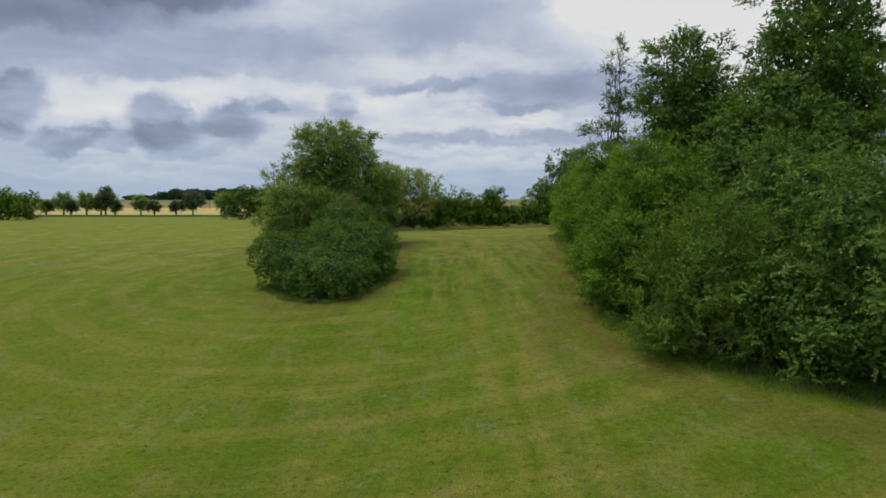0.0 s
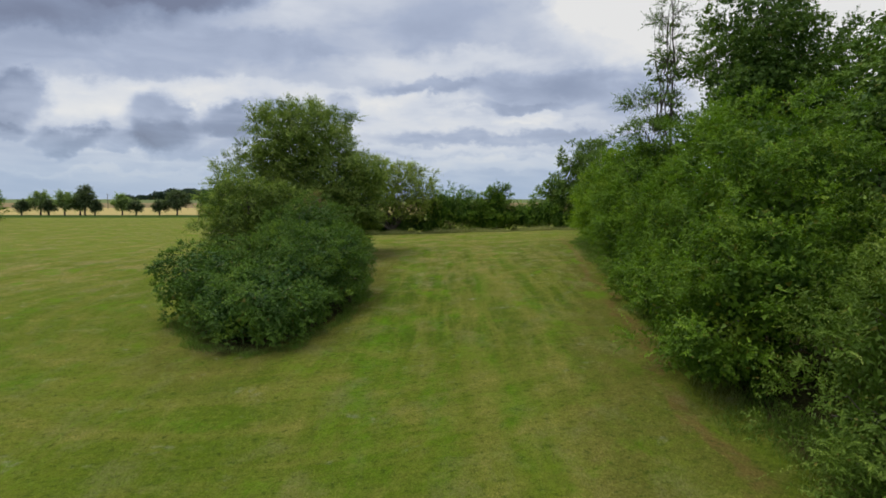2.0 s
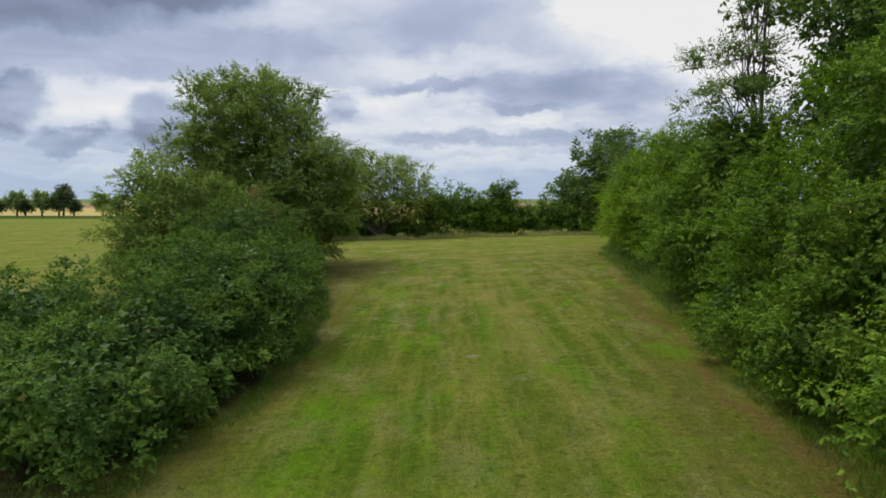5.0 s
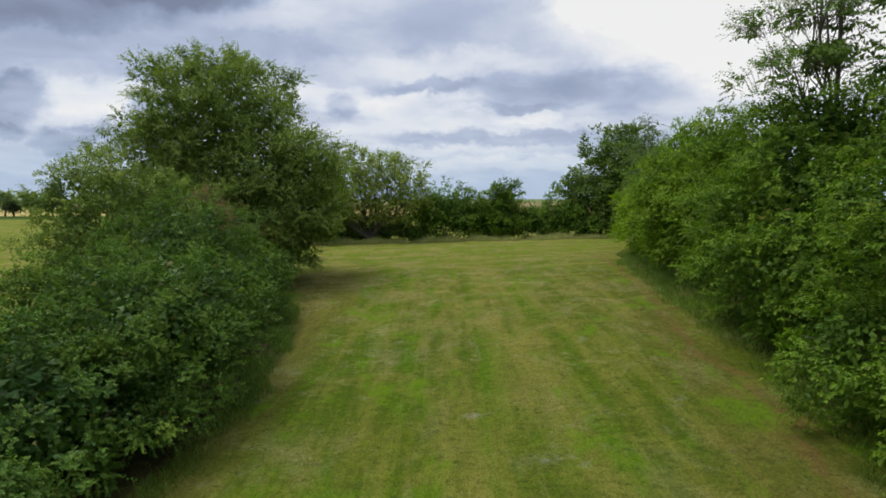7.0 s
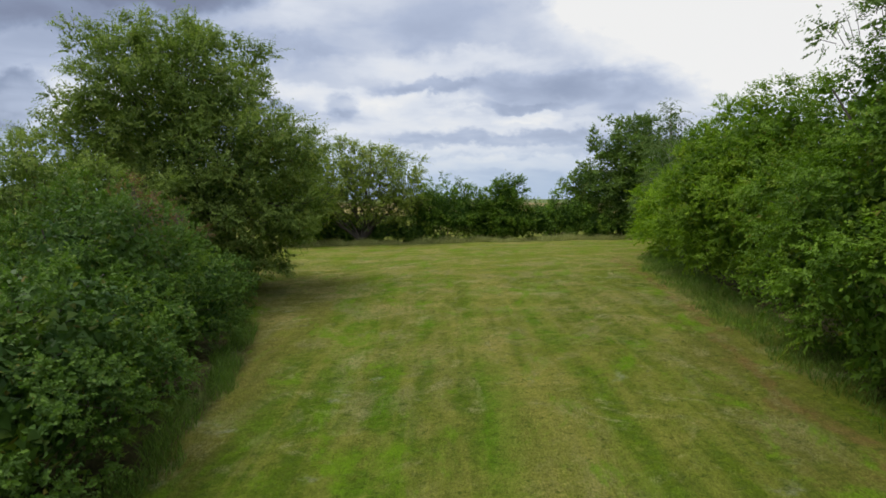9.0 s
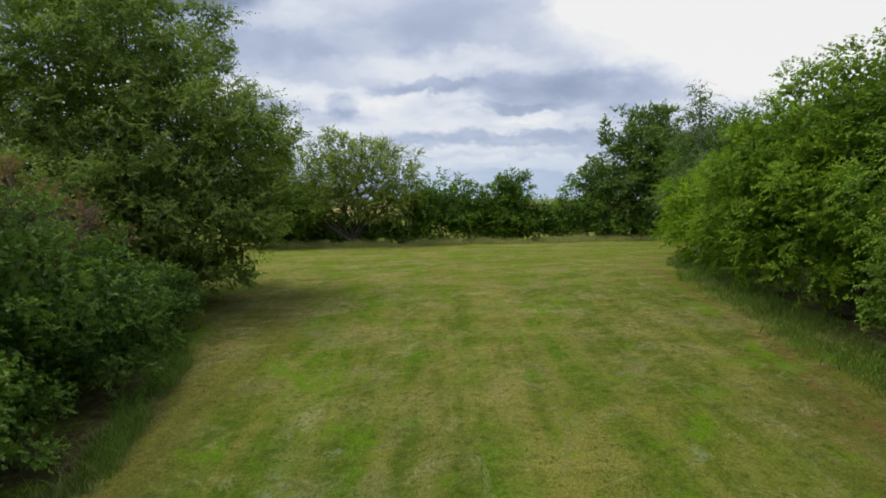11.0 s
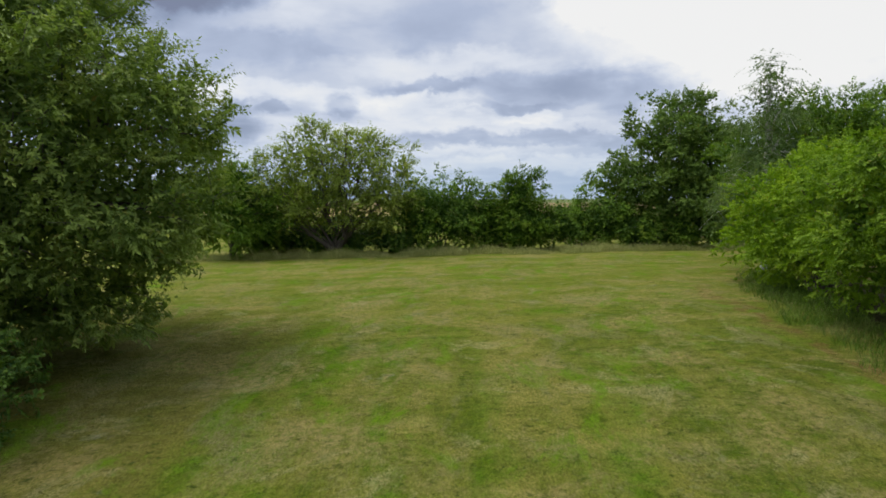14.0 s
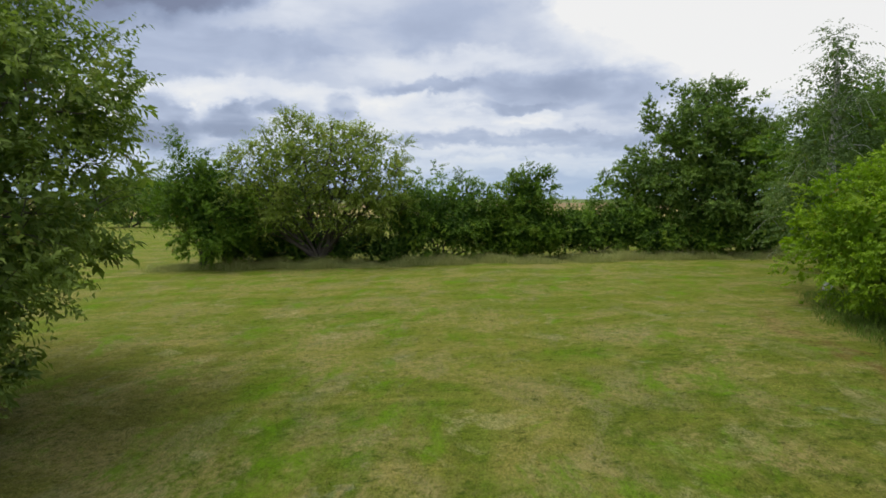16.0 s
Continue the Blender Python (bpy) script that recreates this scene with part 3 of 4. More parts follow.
def foliage(rng, name, starts, ways, outward, tones, leaf, wide, per_twig, twig, droop=0.25, rise=0.25, hang=0.3, spread=0.5, low=0.05, inner=1.8, front=None, core=None):
    """Leaves set in two rows along shoots that grow from the starts. droop bends the shoots, hang turns the leaves down.
    Where the crown faces away from front, the leaves are fewer and larger."""
    scale = np.ones(len(starts))
    if front is not None:
        rear = outward @ unit(np.array([front[0], front[1], 0.35])) < -0.30
        keep = ~rear | (rng.uniform(0, 1, len(starts)) < 0.28)
        scale[rear] = 1.8
        starts, ways, outward, tones, scale = (v[keep] for v in (starts, ways, outward, tones, scale))
    n = len(starts)
    d = unit(ways + rng.normal(0, spread * 0.7, (n, 3)) + [0, 0, rise])
    size = 1.4 * twig * np.where(rng.uniform(0, 1, n) < 0.08, rng.uniform(1.0, 1.7, n), rng.uniform(0.45, 1.0, n))
    flat = unit(np.array([0, 0, 0.55]) + ways * 0.8 + rng.normal(0, 0.22, (n, 3)))
    side = unit(np.cross(d, flat))
    tone = 0.4 * rng.uniform(0, 1, n) + 0.6 * tones
    s = (np.arange(per_twig) + rng.uniform(0.2, 0.8, (n, per_twig))) / per_twig
    base = starts[:, None] + d[:, None] * (s * size[:, None])[..., None]
    base[..., 2] -= droop * s ** 2 * size[:, None]
    hand = np.where(np.arange(per_twig) % 2, 1.0, -1.0)[None, :, None] * rng.uniform(0.5, 1.1, (n, per_twig, 1))
    axis = unit(d[:, None] * 0.7 + side[:, None] * hand * 0.9 + rng.normal(0, 0.28, (n, per_twig, 3)) + np.array([0, 0, -hang]))
    face = unit(flat[:, None] + rng.normal(0, 0.24, (n, per_twig, 3)))
    base, axis, face = (v.reshape(-1, 3) for v in (base, axis, face))
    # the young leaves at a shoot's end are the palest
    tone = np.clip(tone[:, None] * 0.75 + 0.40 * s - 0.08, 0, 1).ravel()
    k = rng.uniform(0.65, 1.2, len(base)) * np.repeat(scale, per_twig)
    plain = np.zeros(len(base), bool)
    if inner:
        # inner leaves behind the shoots, their tone cut to paint the shade there
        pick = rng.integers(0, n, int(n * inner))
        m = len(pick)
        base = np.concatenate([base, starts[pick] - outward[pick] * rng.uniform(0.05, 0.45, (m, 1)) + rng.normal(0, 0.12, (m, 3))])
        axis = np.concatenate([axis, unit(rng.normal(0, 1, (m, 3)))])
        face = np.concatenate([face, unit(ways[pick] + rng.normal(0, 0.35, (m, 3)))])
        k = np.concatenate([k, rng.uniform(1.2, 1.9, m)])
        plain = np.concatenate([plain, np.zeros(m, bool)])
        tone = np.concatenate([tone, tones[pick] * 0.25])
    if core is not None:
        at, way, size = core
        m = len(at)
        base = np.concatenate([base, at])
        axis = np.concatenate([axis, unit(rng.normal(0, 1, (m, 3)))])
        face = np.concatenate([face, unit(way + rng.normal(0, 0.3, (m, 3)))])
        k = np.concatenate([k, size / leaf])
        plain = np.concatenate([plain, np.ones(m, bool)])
        # core leaves take the lowest tone, the crown's inner shade put into colour
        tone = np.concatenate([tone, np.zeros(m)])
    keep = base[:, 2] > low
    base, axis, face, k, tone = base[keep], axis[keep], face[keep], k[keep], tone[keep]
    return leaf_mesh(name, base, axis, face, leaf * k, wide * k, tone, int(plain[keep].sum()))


def woody(name, label, category, at, lobes, leaf_mat, seed, leaf=0.10, wide=0.055, per_m2=12.0, per_twig=9, twig=0.55, bark=None,
          trunk=0.16, stems=1, fork=0.3, droop=0.25, rise=0.25, hang=0.3, lump=0.22, sink=0.24, boughs=9, floor=-0.75, sticks=0, group="", turn=0.0, low=0.05, inner=1.8, clump=1.0, bulge=0.75, bough=1.3, cleft=0.42, core=2.6):
    """A tree or shrub: an Empty at its foot, a trunk with limbs, and a crown of leaves. Lobes are given from its foot."""
    rng = np.random.default_rng(seed)
    foot = tagged(new(name), label, category, group)
    foot.matrix_world = pose(at[0], at[1], ground_z(at[0], at[1]), 0, 0, turn)
    starts, ways, *rest = twigs_of(rng, lobes, per_m2, lump, sink, floor, clump, bulge, bough, cleft)
    front = (0, -1) if at[1] > 60 else (0.35, -0.93) if at[0] < 1 else (-0.55, -0.83)
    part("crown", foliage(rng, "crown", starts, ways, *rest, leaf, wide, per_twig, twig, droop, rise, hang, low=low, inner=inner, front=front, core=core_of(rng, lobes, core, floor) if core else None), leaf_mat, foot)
    bark = bark or BARK
    main = np.mean([l[:3] for l in lobes], 0)
    heights = [l[2] + l[5] for l in lobes]
    split = np.array([main[0] * 0.15, main[1] * 0.15, max(heights) * fork])
    if stems == 1:
        tall = lobes[int(np.argmax(heights))]
        crest = np.array([tall[0], tall[1], tall[2] + tall[5] * 0.75])
        wood = Wood()
        wood.limb(bent(rng, [0, 0, -0.2], split, 0.06, 5), trunk * 1.35, trunk, 8)
        wood.limb(bent(rng, split, crest, 0.16, 9), trunk, 0.015, 7)
        part("trunk", wood.mesh("trunk"), bark, foot)
    for k in range(stems if stems > 1 else 0):
        lobe = lobes[k % len(lobes)]
        a = rng.normal(0, 0.05, 3) * [1, 1, 0]
        top = np.array(lobe[:3]) + rng.normal(0, 0.3, 3) * lobe[3]
        wood = Wood()
        wood.limb(bent(rng, a - [0, 0, 0.15], top, 0.22), trunk * rng.uniform(0.7, 1.1), trunk * 0.3)
        part("stem", wood.mesh("stem"), bark, foot)
    for lobe in lobes:
        c, r = np.array(lobe[:3]), np.array(lobe[3:])
        foot_of = split if stems == 1 else np.array([0, 0, 0.05])
        line = bent(rng, foot_of, c, 0.2, 7, 0.2)
        wood = Wood()
        wood.limb(line, trunk * 0.55, trunk * 0.26, 6)
        for _ in range(boughs):
            d = unit(rng.normal(0, 1, 3) + [0, 0, 0.35])
            start = line[rng.integers(2, 7)]
            end = c + d * r * rng.uniform(0.55, 0.82)
            wood.limb(bent(rng, start, end, 0.28, 7, 0.15), trunk * 0.26, 0.008, 5)
        part("bough", wood.mesh("bough"), bark, foot)
    if sticks:
        wood = Wood()
        for i in rng.choice(len(starts), min(sticks, len(starts)), False):
            d = unit(ways[i] + rng.normal(0, 0.35, 3) + [0, 0, rise])
            wood.limb([starts[i] - d * twig * 0.9, starts[i] + [0, 0, 0.03], starts[i] + d * twig - [0, 0, droop * twig]], 0.009, 0.003, 3)
        tagged(part("twig", wood.mesh("twig"), bark, foot), "", "", "", "stuff")
    return foot


# ---- the ground ----
RISE = np.array([(-60, -4.5), (0, -2.95), (13, -2.02), (16, -1.74), (18.3, -1.50), (21.3, -1.15), (25.3, -0.86), (32, -0.48), (38.5, -0.10), (40.5, 0.05),
                 (43, 0.24), (46.6, 0.38), (56, 0.45), (66, 0.52), (100, 0.62), (166, 0.85), (330, 2.8), (520, 7.0), (700, 12.0), (1200, 20.0), (4000, 20.0)])


def ground_z(x, y):
    """The meadow climbs gently ahead and to the right."""
    return float(ground_rise(np.array([float(x)]), np.array([float(y)]))[0])


def ground_rise(x, y):
    near = np.clip((90 - y) / 50, 0, 1)
    return np.interp(y, RISE[:, 0], RISE[:, 1]) + 0.75 * np.tanh((x - 1.5) / 15.0) * near + 0.03 * np.sin(x * 0.7 + y * 0.31) * np.sin(y * 0.45 - x * 0.2)


def steps(*runs):
    out = [np.arange(a, b, s) for a, b, s in runs]
    return np.concatenate(out)


def build_ground():
    xs = steps((-3000, -300, 150), (-300, -60, 12), (-60, -24, 2), (-24, 20, 0.8), (20, 60, 2), (60, 300, 12), (300, 3001, 150))
    ys = steps((-2500, -100, 150), (-100, -10, 5), (-10, 72, 0.8), (72, 130, 2), (130, 400, 8), (400, 1200, 40), (1200, 4001, 200))
    gx, gy = np.meshgrid(xs, ys, indexing="ij")
    verts = np.stack([gx.ravel(), gy.ravel(), ground_rise(gx.ravel(), gy.ravel())], 1)
    i, j = np.meshgrid(np.arange(len(xs) - 1), np.arange(len(ys) - 1), indexing="ij")
    a = (i * len(ys) + j).ravel()
    b = a + len(ys)
    faces = np.concatenate([np.stack([a, b, b + 1], 1), np.stack([a, b + 1, a + 1], 1)])
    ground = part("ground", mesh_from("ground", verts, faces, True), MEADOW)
    tagged(ground, "mown green meadow with dry straw lanes and patches", "meadow", "", "structure")


build_ground()


# ---- grass ----
def blades(rng, x, y, tall, wide, lean):
    """Curved grass blades of three triangles, or of one where they are short."""
    n = len(x)
    z = ground_rise(x, y)
    foot = np.stack([x, y, z - 0.01], 1)
    turn = rng.uniform(0, 2 * np.pi, n)
    side = np.stack([np.cos(turn), np.sin(turn), np.zeros(n)], 1) * (wide * 0.5)[:, None]
    tip_turn = rng.uniform(0, 2 * np.pi, n)
    off = np.stack([np.cos(tip_turn), np.sin(tip_turn), np.zeros(n)], 1) * (tall * lean * rng.uniform(0.3, 1.3, n))[:, None]
    up = np.array([0, 0, 1.0]) * tall[:, None]
    return foot, side, off, up


def build_mown_grass():
    rng = np.random.default_rng(11)
    n = 210000
    y = 7 + 55 * rng.uniform(0, 1, n) ** 1.15
    half = 4 + 0.75 * y
    x = rng.uniform(-1, 1, n) * np.minimum(half, 16) + 0.5
    keep = (x < 9) & (rng.uniform(46, 62, n) > y)
    x, y = x[keep], y[keep]
    n = len(x)
    size = rng.uniform(0.6, 1.3, n) * (0.55 + 0.45 * np.clip(y / 25, 0.5, 1.1))
    foot, side, off, up = blades(rng, x, y, 0.055 * size, 0.009 * size, 1.5)
    verts = np.stack([foot - side, foot + side, foot + off + up], 1).reshape(-1, 3)
    tagged(part("mown_grass", mesh_from("mown_grass", verts, np.arange(3 * n).reshape(-1, 3)), BLADE), "short mown green and straw-coloured grass blades", "grass", "", "stuff")


def tall_grass(label, x, y, tall, seed, mat=None):
    rng = np.random.default_rng(seed)
    n = len(x)
    size = rng.uniform(0.35, 1.15, n) * tall
    foot, side, off, up = blades(rng, x, y, size, 0.010 + 0.012 * size, 0.9)
    mid = foot + off * 0.3 + up * 0.55
    verts = np.stack([foot - side, foot + side, mid + side * 0.8, mid - side * 0.8, foot + off + up], 1).reshape(-1, 3)
    first = 5 * np.arange(n)[:, None]
    faces = np.concatenate([first + [0, 1, 2], first + [0, 2, 3], first + [3, 2, 4]], 1).reshape(-1, 3)
    tagged(part("tall_grass", mesh_from("tall_grass", verts, faces), mat or TALL), label, "grass", "", "stuff")


def along(rng, line, n, wide):
    """Points scattered beside a line of (x, y) corners, on its right hand."""
    line = np.array(line, float)
    at = np.concatenate([[0], np.cumsum(np.linalg.norm(np.diff(line, axis=0), axis=1))])
    s = rng.uniform(0, at[-1], n)
    x, y = np.interp(s, at, line[:, 0]), np.interp(s, at, line[:, 1])
    i = np.clip(np.searchsorted(at, s) - 1, 0, len(line) - 2)
    way = unit(line[i + 1] - line[i])
    off = rng.uniform(0, 1, n) ** 0.7 * wide + 0.12 * np.sin(s * 1.7) + 0.08 * np.sin(s * 4.3)
    return x + way[:, 1] * off, y - way[:, 0] * off


build_mown_grass()
RNG = np.random.default_rng(5)
RIGHT_EDGE = [(14, 11.5), (9.6, 12.8), (6.8, 15.4), (5.4, 19.3), (5.9, 25), (6.7, 30), (7.3, 34), (7.7, 41), (8.4, 46), (9.9, 51), (11.5, 54)]
tall_grass("taller unmown green grass along the foot of the hedge", *along(RNG, RIGHT_EDGE, 32000, 1.7), 0.20, 21)
BUSH_EDGE = [(-9.2, 29.5), (-8.5, 27.6), (-6.8, 25.6), (-5.0, 24.6), (-3.7, 25.4), (-2.9, 27.5), (-2.5, 31), (-2.8, 35), (-3.5, 39), (-5.0, 42)]
BX, BY = along(RNG, BUSH_EDGE[::-1], 9000, 0.6)
tall_grass("tuft of taller grass round the foot of a thorn bush", BX, BY, 0.14 + 0.16 * np.clip((BY - 29) / 6, 0, 1), 22)
HX = RNG.uniform(-12, 19, 30000)
HY = 63.9 + RNG.uniform(0, 1, 30000) ** 0.9 * 3.0 + 0.35 * np.sin(HX * 0.6) + 0.22 * np.sin(HX * 1.9 + 1) + 0.12 * np.sin(HX * 4.7)
HT = 0.34 + 0.16 * np.sin(HX * 1.1 + 0.5) * np.sin(HX * 0.37 + 2) + 0.10 * np.sin(HX * 3.1 + HY)
tall_grass("pale dry seeding grass in a strip before the hedge", HX, HY, HT, 23, PALE)

# ---- left of the lane: thorn bushes and the cherry trees ----
THORN = "dense dark green hawthorn bush standing in the mown meadow"
woody("hawthorn_bush", THORN, "bush", (-5.9, 28.2), [(0.8, -1.5, 0.8, 2.1, 2.0, 1.5), (-1.8, 1.4, 1.3, 2.2, 2.0, 1.65), (0.9, 0.8, 1.2, 2.1, 2.1, 1.5), (-0.6, -0.4, 0.9, 1.7, 1.7, 1.3)],
      THORN_LEAF, 101, 0.048, 0.038, 78, 11, 0.13, trunk=0.05, stems=9, rise=0.1, lump=0.08, floor=-1.2, boughs=8, group="bushes by the lane", clump=0.6, bough=0.95, cleft=0.46)
woody("hawthorn_bush", "taller dark green hawthorn bush with pale shoots on top", "bush", (-4.8, 31.6),
      [(0.5, -0.6, 1.4, 2.0, 2.2, 1.6), (-0.9, 0.4, 1.7, 1.9, 1.9, 1.55), (0.6, 0.9, 1.8, 1.9, 1.9, 1.5)],
      THICKET_LEAF, 102, 0.05, 0.038, 62, 11, 0.17, trunk=0.05, stems=9, rise=0.4, lump=0.12, floor=-1.2, boughs=8, group="bushes by the lane", clump=0.6, bough=1.0, cleft=0.46)
woody("hawthorn_bush", "tall dome-shaped green hawthorn bush with yellow-green shoots", "bush", (-5.6, 36.2), [(0.2, -0.3, 2.4, 1.7, 1.8, 1.7), (-1.0, 0.5, 2.0, 2.0, 2.0, 1.7), (0.5, 1.6, 1.5, 1.7, 1.7, 1.5), (0.5, -1.0, 1.1, 1.8, 1.8, 1.3)],
      THICKET_LEAF, 103, 0.05, 0.038, 62, 11, 0.17, trunk=0.05, stems=9, rise=0.35, lump=0.12, floor=-1.2, boughs=8, group="bushes by the lane", clump=0.6, bough=1.0, cleft=0.46)
woody("hawthorn_bush", "dark green thorn bush close to the cherry tree", "bush", (-6.1, 40.2), [(0.3, -0.5, 1.2, 1.8, 1.9, 1.4), (-0.9, 0.5, 1.5, 1.9, 1.9, 1.5), (0.5, 1.2, 0.9, 1.5, 1.5, 1.1)],
      THORN_LEAF, 105, 0.055, 0.04, 50, 11, 0.17, trunk=0.05, stems=8, rise=0.35, lump=0.18, floor=-1.2, boughs=8, group="bushes by the lane", clump=0.65, bough=1.0, cleft=0.46)
woody("withered_shrub", "half withered brownish shrub among the thorn bushes", "bush", (-5.9, 38.2), [(0, 0, 3.1, 0.75, 0.75, 0.85), (0.1, -0.2, 2.0, 0.8, 0.8, 0.9), (0.1, 1.8, 2.9, 0.6, 0.6, 0.65)],
      DRY_LEAF, 104, 0.060, 0.036, 48, 9, 0.3, trunk=0.035, stems=6, rise=0.5, inner=0, core=0, sticks=220, clump=0.6)

CHERRY = "large round wild cherry tree with drooping green leaves"
woody("cherry_tree", CHERRY, "tree", (-8.4, 46.2), [(0, 0, 6.4, 3.9, 3.8, 3.1), (0.2, -0.5, 6.5, 3.3, 3.2, 2.9), (1.6, -0.6, 4.1, 3.7, 3.6, 2.4), (-2.0, 0.3, 4.3, 3.6, 3.6, 2.5), (0.6, -1.6, 2.9, 3.9, 3.4, 1.9), (3.1, -1.4, 2.8, 2.4, 2.3, 1.8), (3.2, -0.6, 4.8, 2.2, 2.2, 1.8), (0.0, -1.0, 1.5, 3.0, 2.6, 1.3), (1.9, -1.5, 1.1, 2.3, 2.2, 1.1)],
      CHERRY_LEAF, 111, 0.105, 0.05, 31, 11, 0.38, trunk=0.26, fork=0.2, droop=0.15, rise=0.30, hang=0.5, lump=0.06, sink=0.25, boughs=12, floor=-0.9, sticks=500, low=0.2, clump=0.85, bough=1.5, cleft=0.38, bulge=0.6, core=2.2)
woody("cherry_tree", "lower spreading wild cherry tree beside the large one", "tree", (-10.4, 41.2), [(0, 0, 3.2, 2.4, 2.4, 2.2), (1.6, 0.6, 2.4, 2.2, 2.2, 1.9), (-0.6, -0.4, 1.8, 2.2, 2.2, 1.6)],
      CHERRY_LEAF, 112, 0.105, 0.05, 26, 11, 0.38, trunk=0.13, fork=0.2, droop=0.3, rise=0.35, hang=0.6, floor=-1.0, sticks=250, low=0.15, clump=0.9, bough=1.3, cleft=0.3)

# ---- right of the lane: the wooded edge ----
woody("dark_shrub", "dense dark green shrub at the meadow's edge", "bush", (11.6, 13.6), [(0, 0, 2.4, 2.2, 2.2, 2.4), (-0.6, 1.5, 3.6, 2.3, 2.2, 2.6), (2.8, 0.4, 3.5, 2.4, 2.2, 3.0), (-1.6, 0.8, 1.2, 1.7, 1.7, 1.3), (-2.3, 1.8, 1.6, 1.6, 1.6, 1.7)],
      OAK_LEAF, 121, 0.085, 0.06, 20, 11, 0.4, trunk=0.07, stems=7, floor=-1.2, group="wooded edge", clump=0.9, bough=1.4)
woody("willow_shrub", "grey-green willow shrub with upright pale shoots", "bush", (7.6, 17.0), [(0, 0, 2.0, 1.8, 1.9, 2.0), (0.6, 0.7, 3.1, 1.5, 1.5, 1.9), (-0.3, 1.0, 1.6, 1.5, 1.6, 1.6), (-1.0, 0.0, 0.8, 1.3, 1.5, 1.1), (1.6, -1.0, 1.0, 1.4, 1.3, 1.3)],
      WILLOW_LEAF, 122, 0.075, 0.03, 34, 13, 0.42, trunk=0.05, stems=8, rise=0.7, floor=-1.2, group="wooded edge", clump=0.7, bough=1.0)
woody("dark_shrub", "dark green shrub under the tall field maple", "bush", (11.4, 19.4), [(0, 0, 2.4, 2.3, 2.4, 2.5), (0.4, 0.4, 4.4, 2.1, 2.1, 2.0), (2.6, 1.0, 3.0, 2.3, 2.3, 2.8)],
      OAK_LEAF, 128, 0.085, 0.06, 20, 11, 0.4, trunk=0.07, stems=6, floor=-1.2, group="wooded edge", clump=0.9, bough=1.4)
woody("dark_shrub", "tall dark green shrub behind the hazels", "bush", (12.6, 24.6), [(0, 0, 3.0, 2.3, 2.4, 3.0), (0.2, 0.4, 5.6, 2.1, 2.1, 2.2), (0.6, 3.2, 3.6, 2.3, 2.3, 3.2)],
      OAK_LEAF, 129, 0.095, 0.07, 16, 11, 0.42, trunk=0.07, stems=6, floor=-1.2, clump=1.0, group="wooded edge", bough=1.6)
woody("hazel_shrub", "leafy mid-green hazel shrub at the meadow's edge", "bush", (7.6, 22.4), [(0, 0, 2.4, 2.2, 2.3, 2.4), (0.7, 0.8, 4.2, 2.0, 2.0, 2.3), (-0.4, -1.2, 1.9, 1.9, 1.9, 1.9), (-1.5, -0.9, 0.8, 1.4, 1.8, 1.1), (-1.2, 1.1, 1.2, 1.3, 1.4, 1.3)],
      HAZEL_LEAF, 123, 0.075, 0.046, 32, 11, 0.34, trunk=0.06, stems=8, rise=0.5, floor=-1.2, hang=0.5, group="wooded edge", clump=0.8, bough=1.15, cleft=0.46)
woody("hazel_shrub", "tall leafy green hazel with arching shoots", "bush", (8.9, 28.2), [(0, 0, 2.6, 2.3, 2.6, 2.6), (0.6, 0.4, 4.6, 2.1, 2.3, 2.3), (-0.3, -1.5, 2.2, 2.0, 2.0, 2.2), (-1.9, -1.2, 0.9, 1.4, 2.0, 1.1), (-1.5, 1.4, 1.1, 1.4, 1.8, 1.2)],
      HAZEL_LEAF, 124, 0.075, 0.046, 32, 11, 0.34, trunk=0.06, stems=8, rise=0.5, floor=-1.2, hang=0.5, group="wooded edge", clump=0.8, bough=1.15, cleft=0.46)
woody("hazel_shrub", "leafy green hazel with low spreading boughs", "bush", (9.4, 34.6), [(0, 0, 2.3, 2.4, 2.6, 2.3), (0.5, 0.6, 4.2, 2.2, 2.3, 2.2), (-0.9, -1.6, 1.4, 2.0, 2.0, 1.5), (0, 2.2, 2.2, 2.1, 2.0, 2.2)],
      HAZEL_LEAF, 125, 0.075, 0.046, 32, 11, 0.34, trunk=0.06, stems=8, rise=0.25, lump=0.12, sink=0.2, floor=-1.2, hang=0.5, group="wooded edge", clump=0.8, bough=1.15, cleft=0.46, core=4.5)
woody("hazel_shrub", "leafy green hazel shrub at the meadow's edge", "bush", (10.2, 41.0), [(0, 0, 2.2, 2.3, 2.6, 2.2), (0.4, 0.5, 4.0, 2.3, 2.4, 2.0), (-0.5, 1.8, 3.1, 2.0, 2.0, 1.9), (-0.2, 2.4, 2.2, 2.1, 2.0, 2.0), (0.4, 4.8, 2.3, 2.0, 2.0, 2.2)],
      MID_LEAF, 126, 0.072, 0.048, 34, 11, 0.27, trunk=0.06, stems=8, rise=0.2, lump=0.08, sink=0.18, floor=-1.2, hang=0.5, group="wooded edge", clump=0.8, bough=1.1, cleft=0.44, core=4.5)
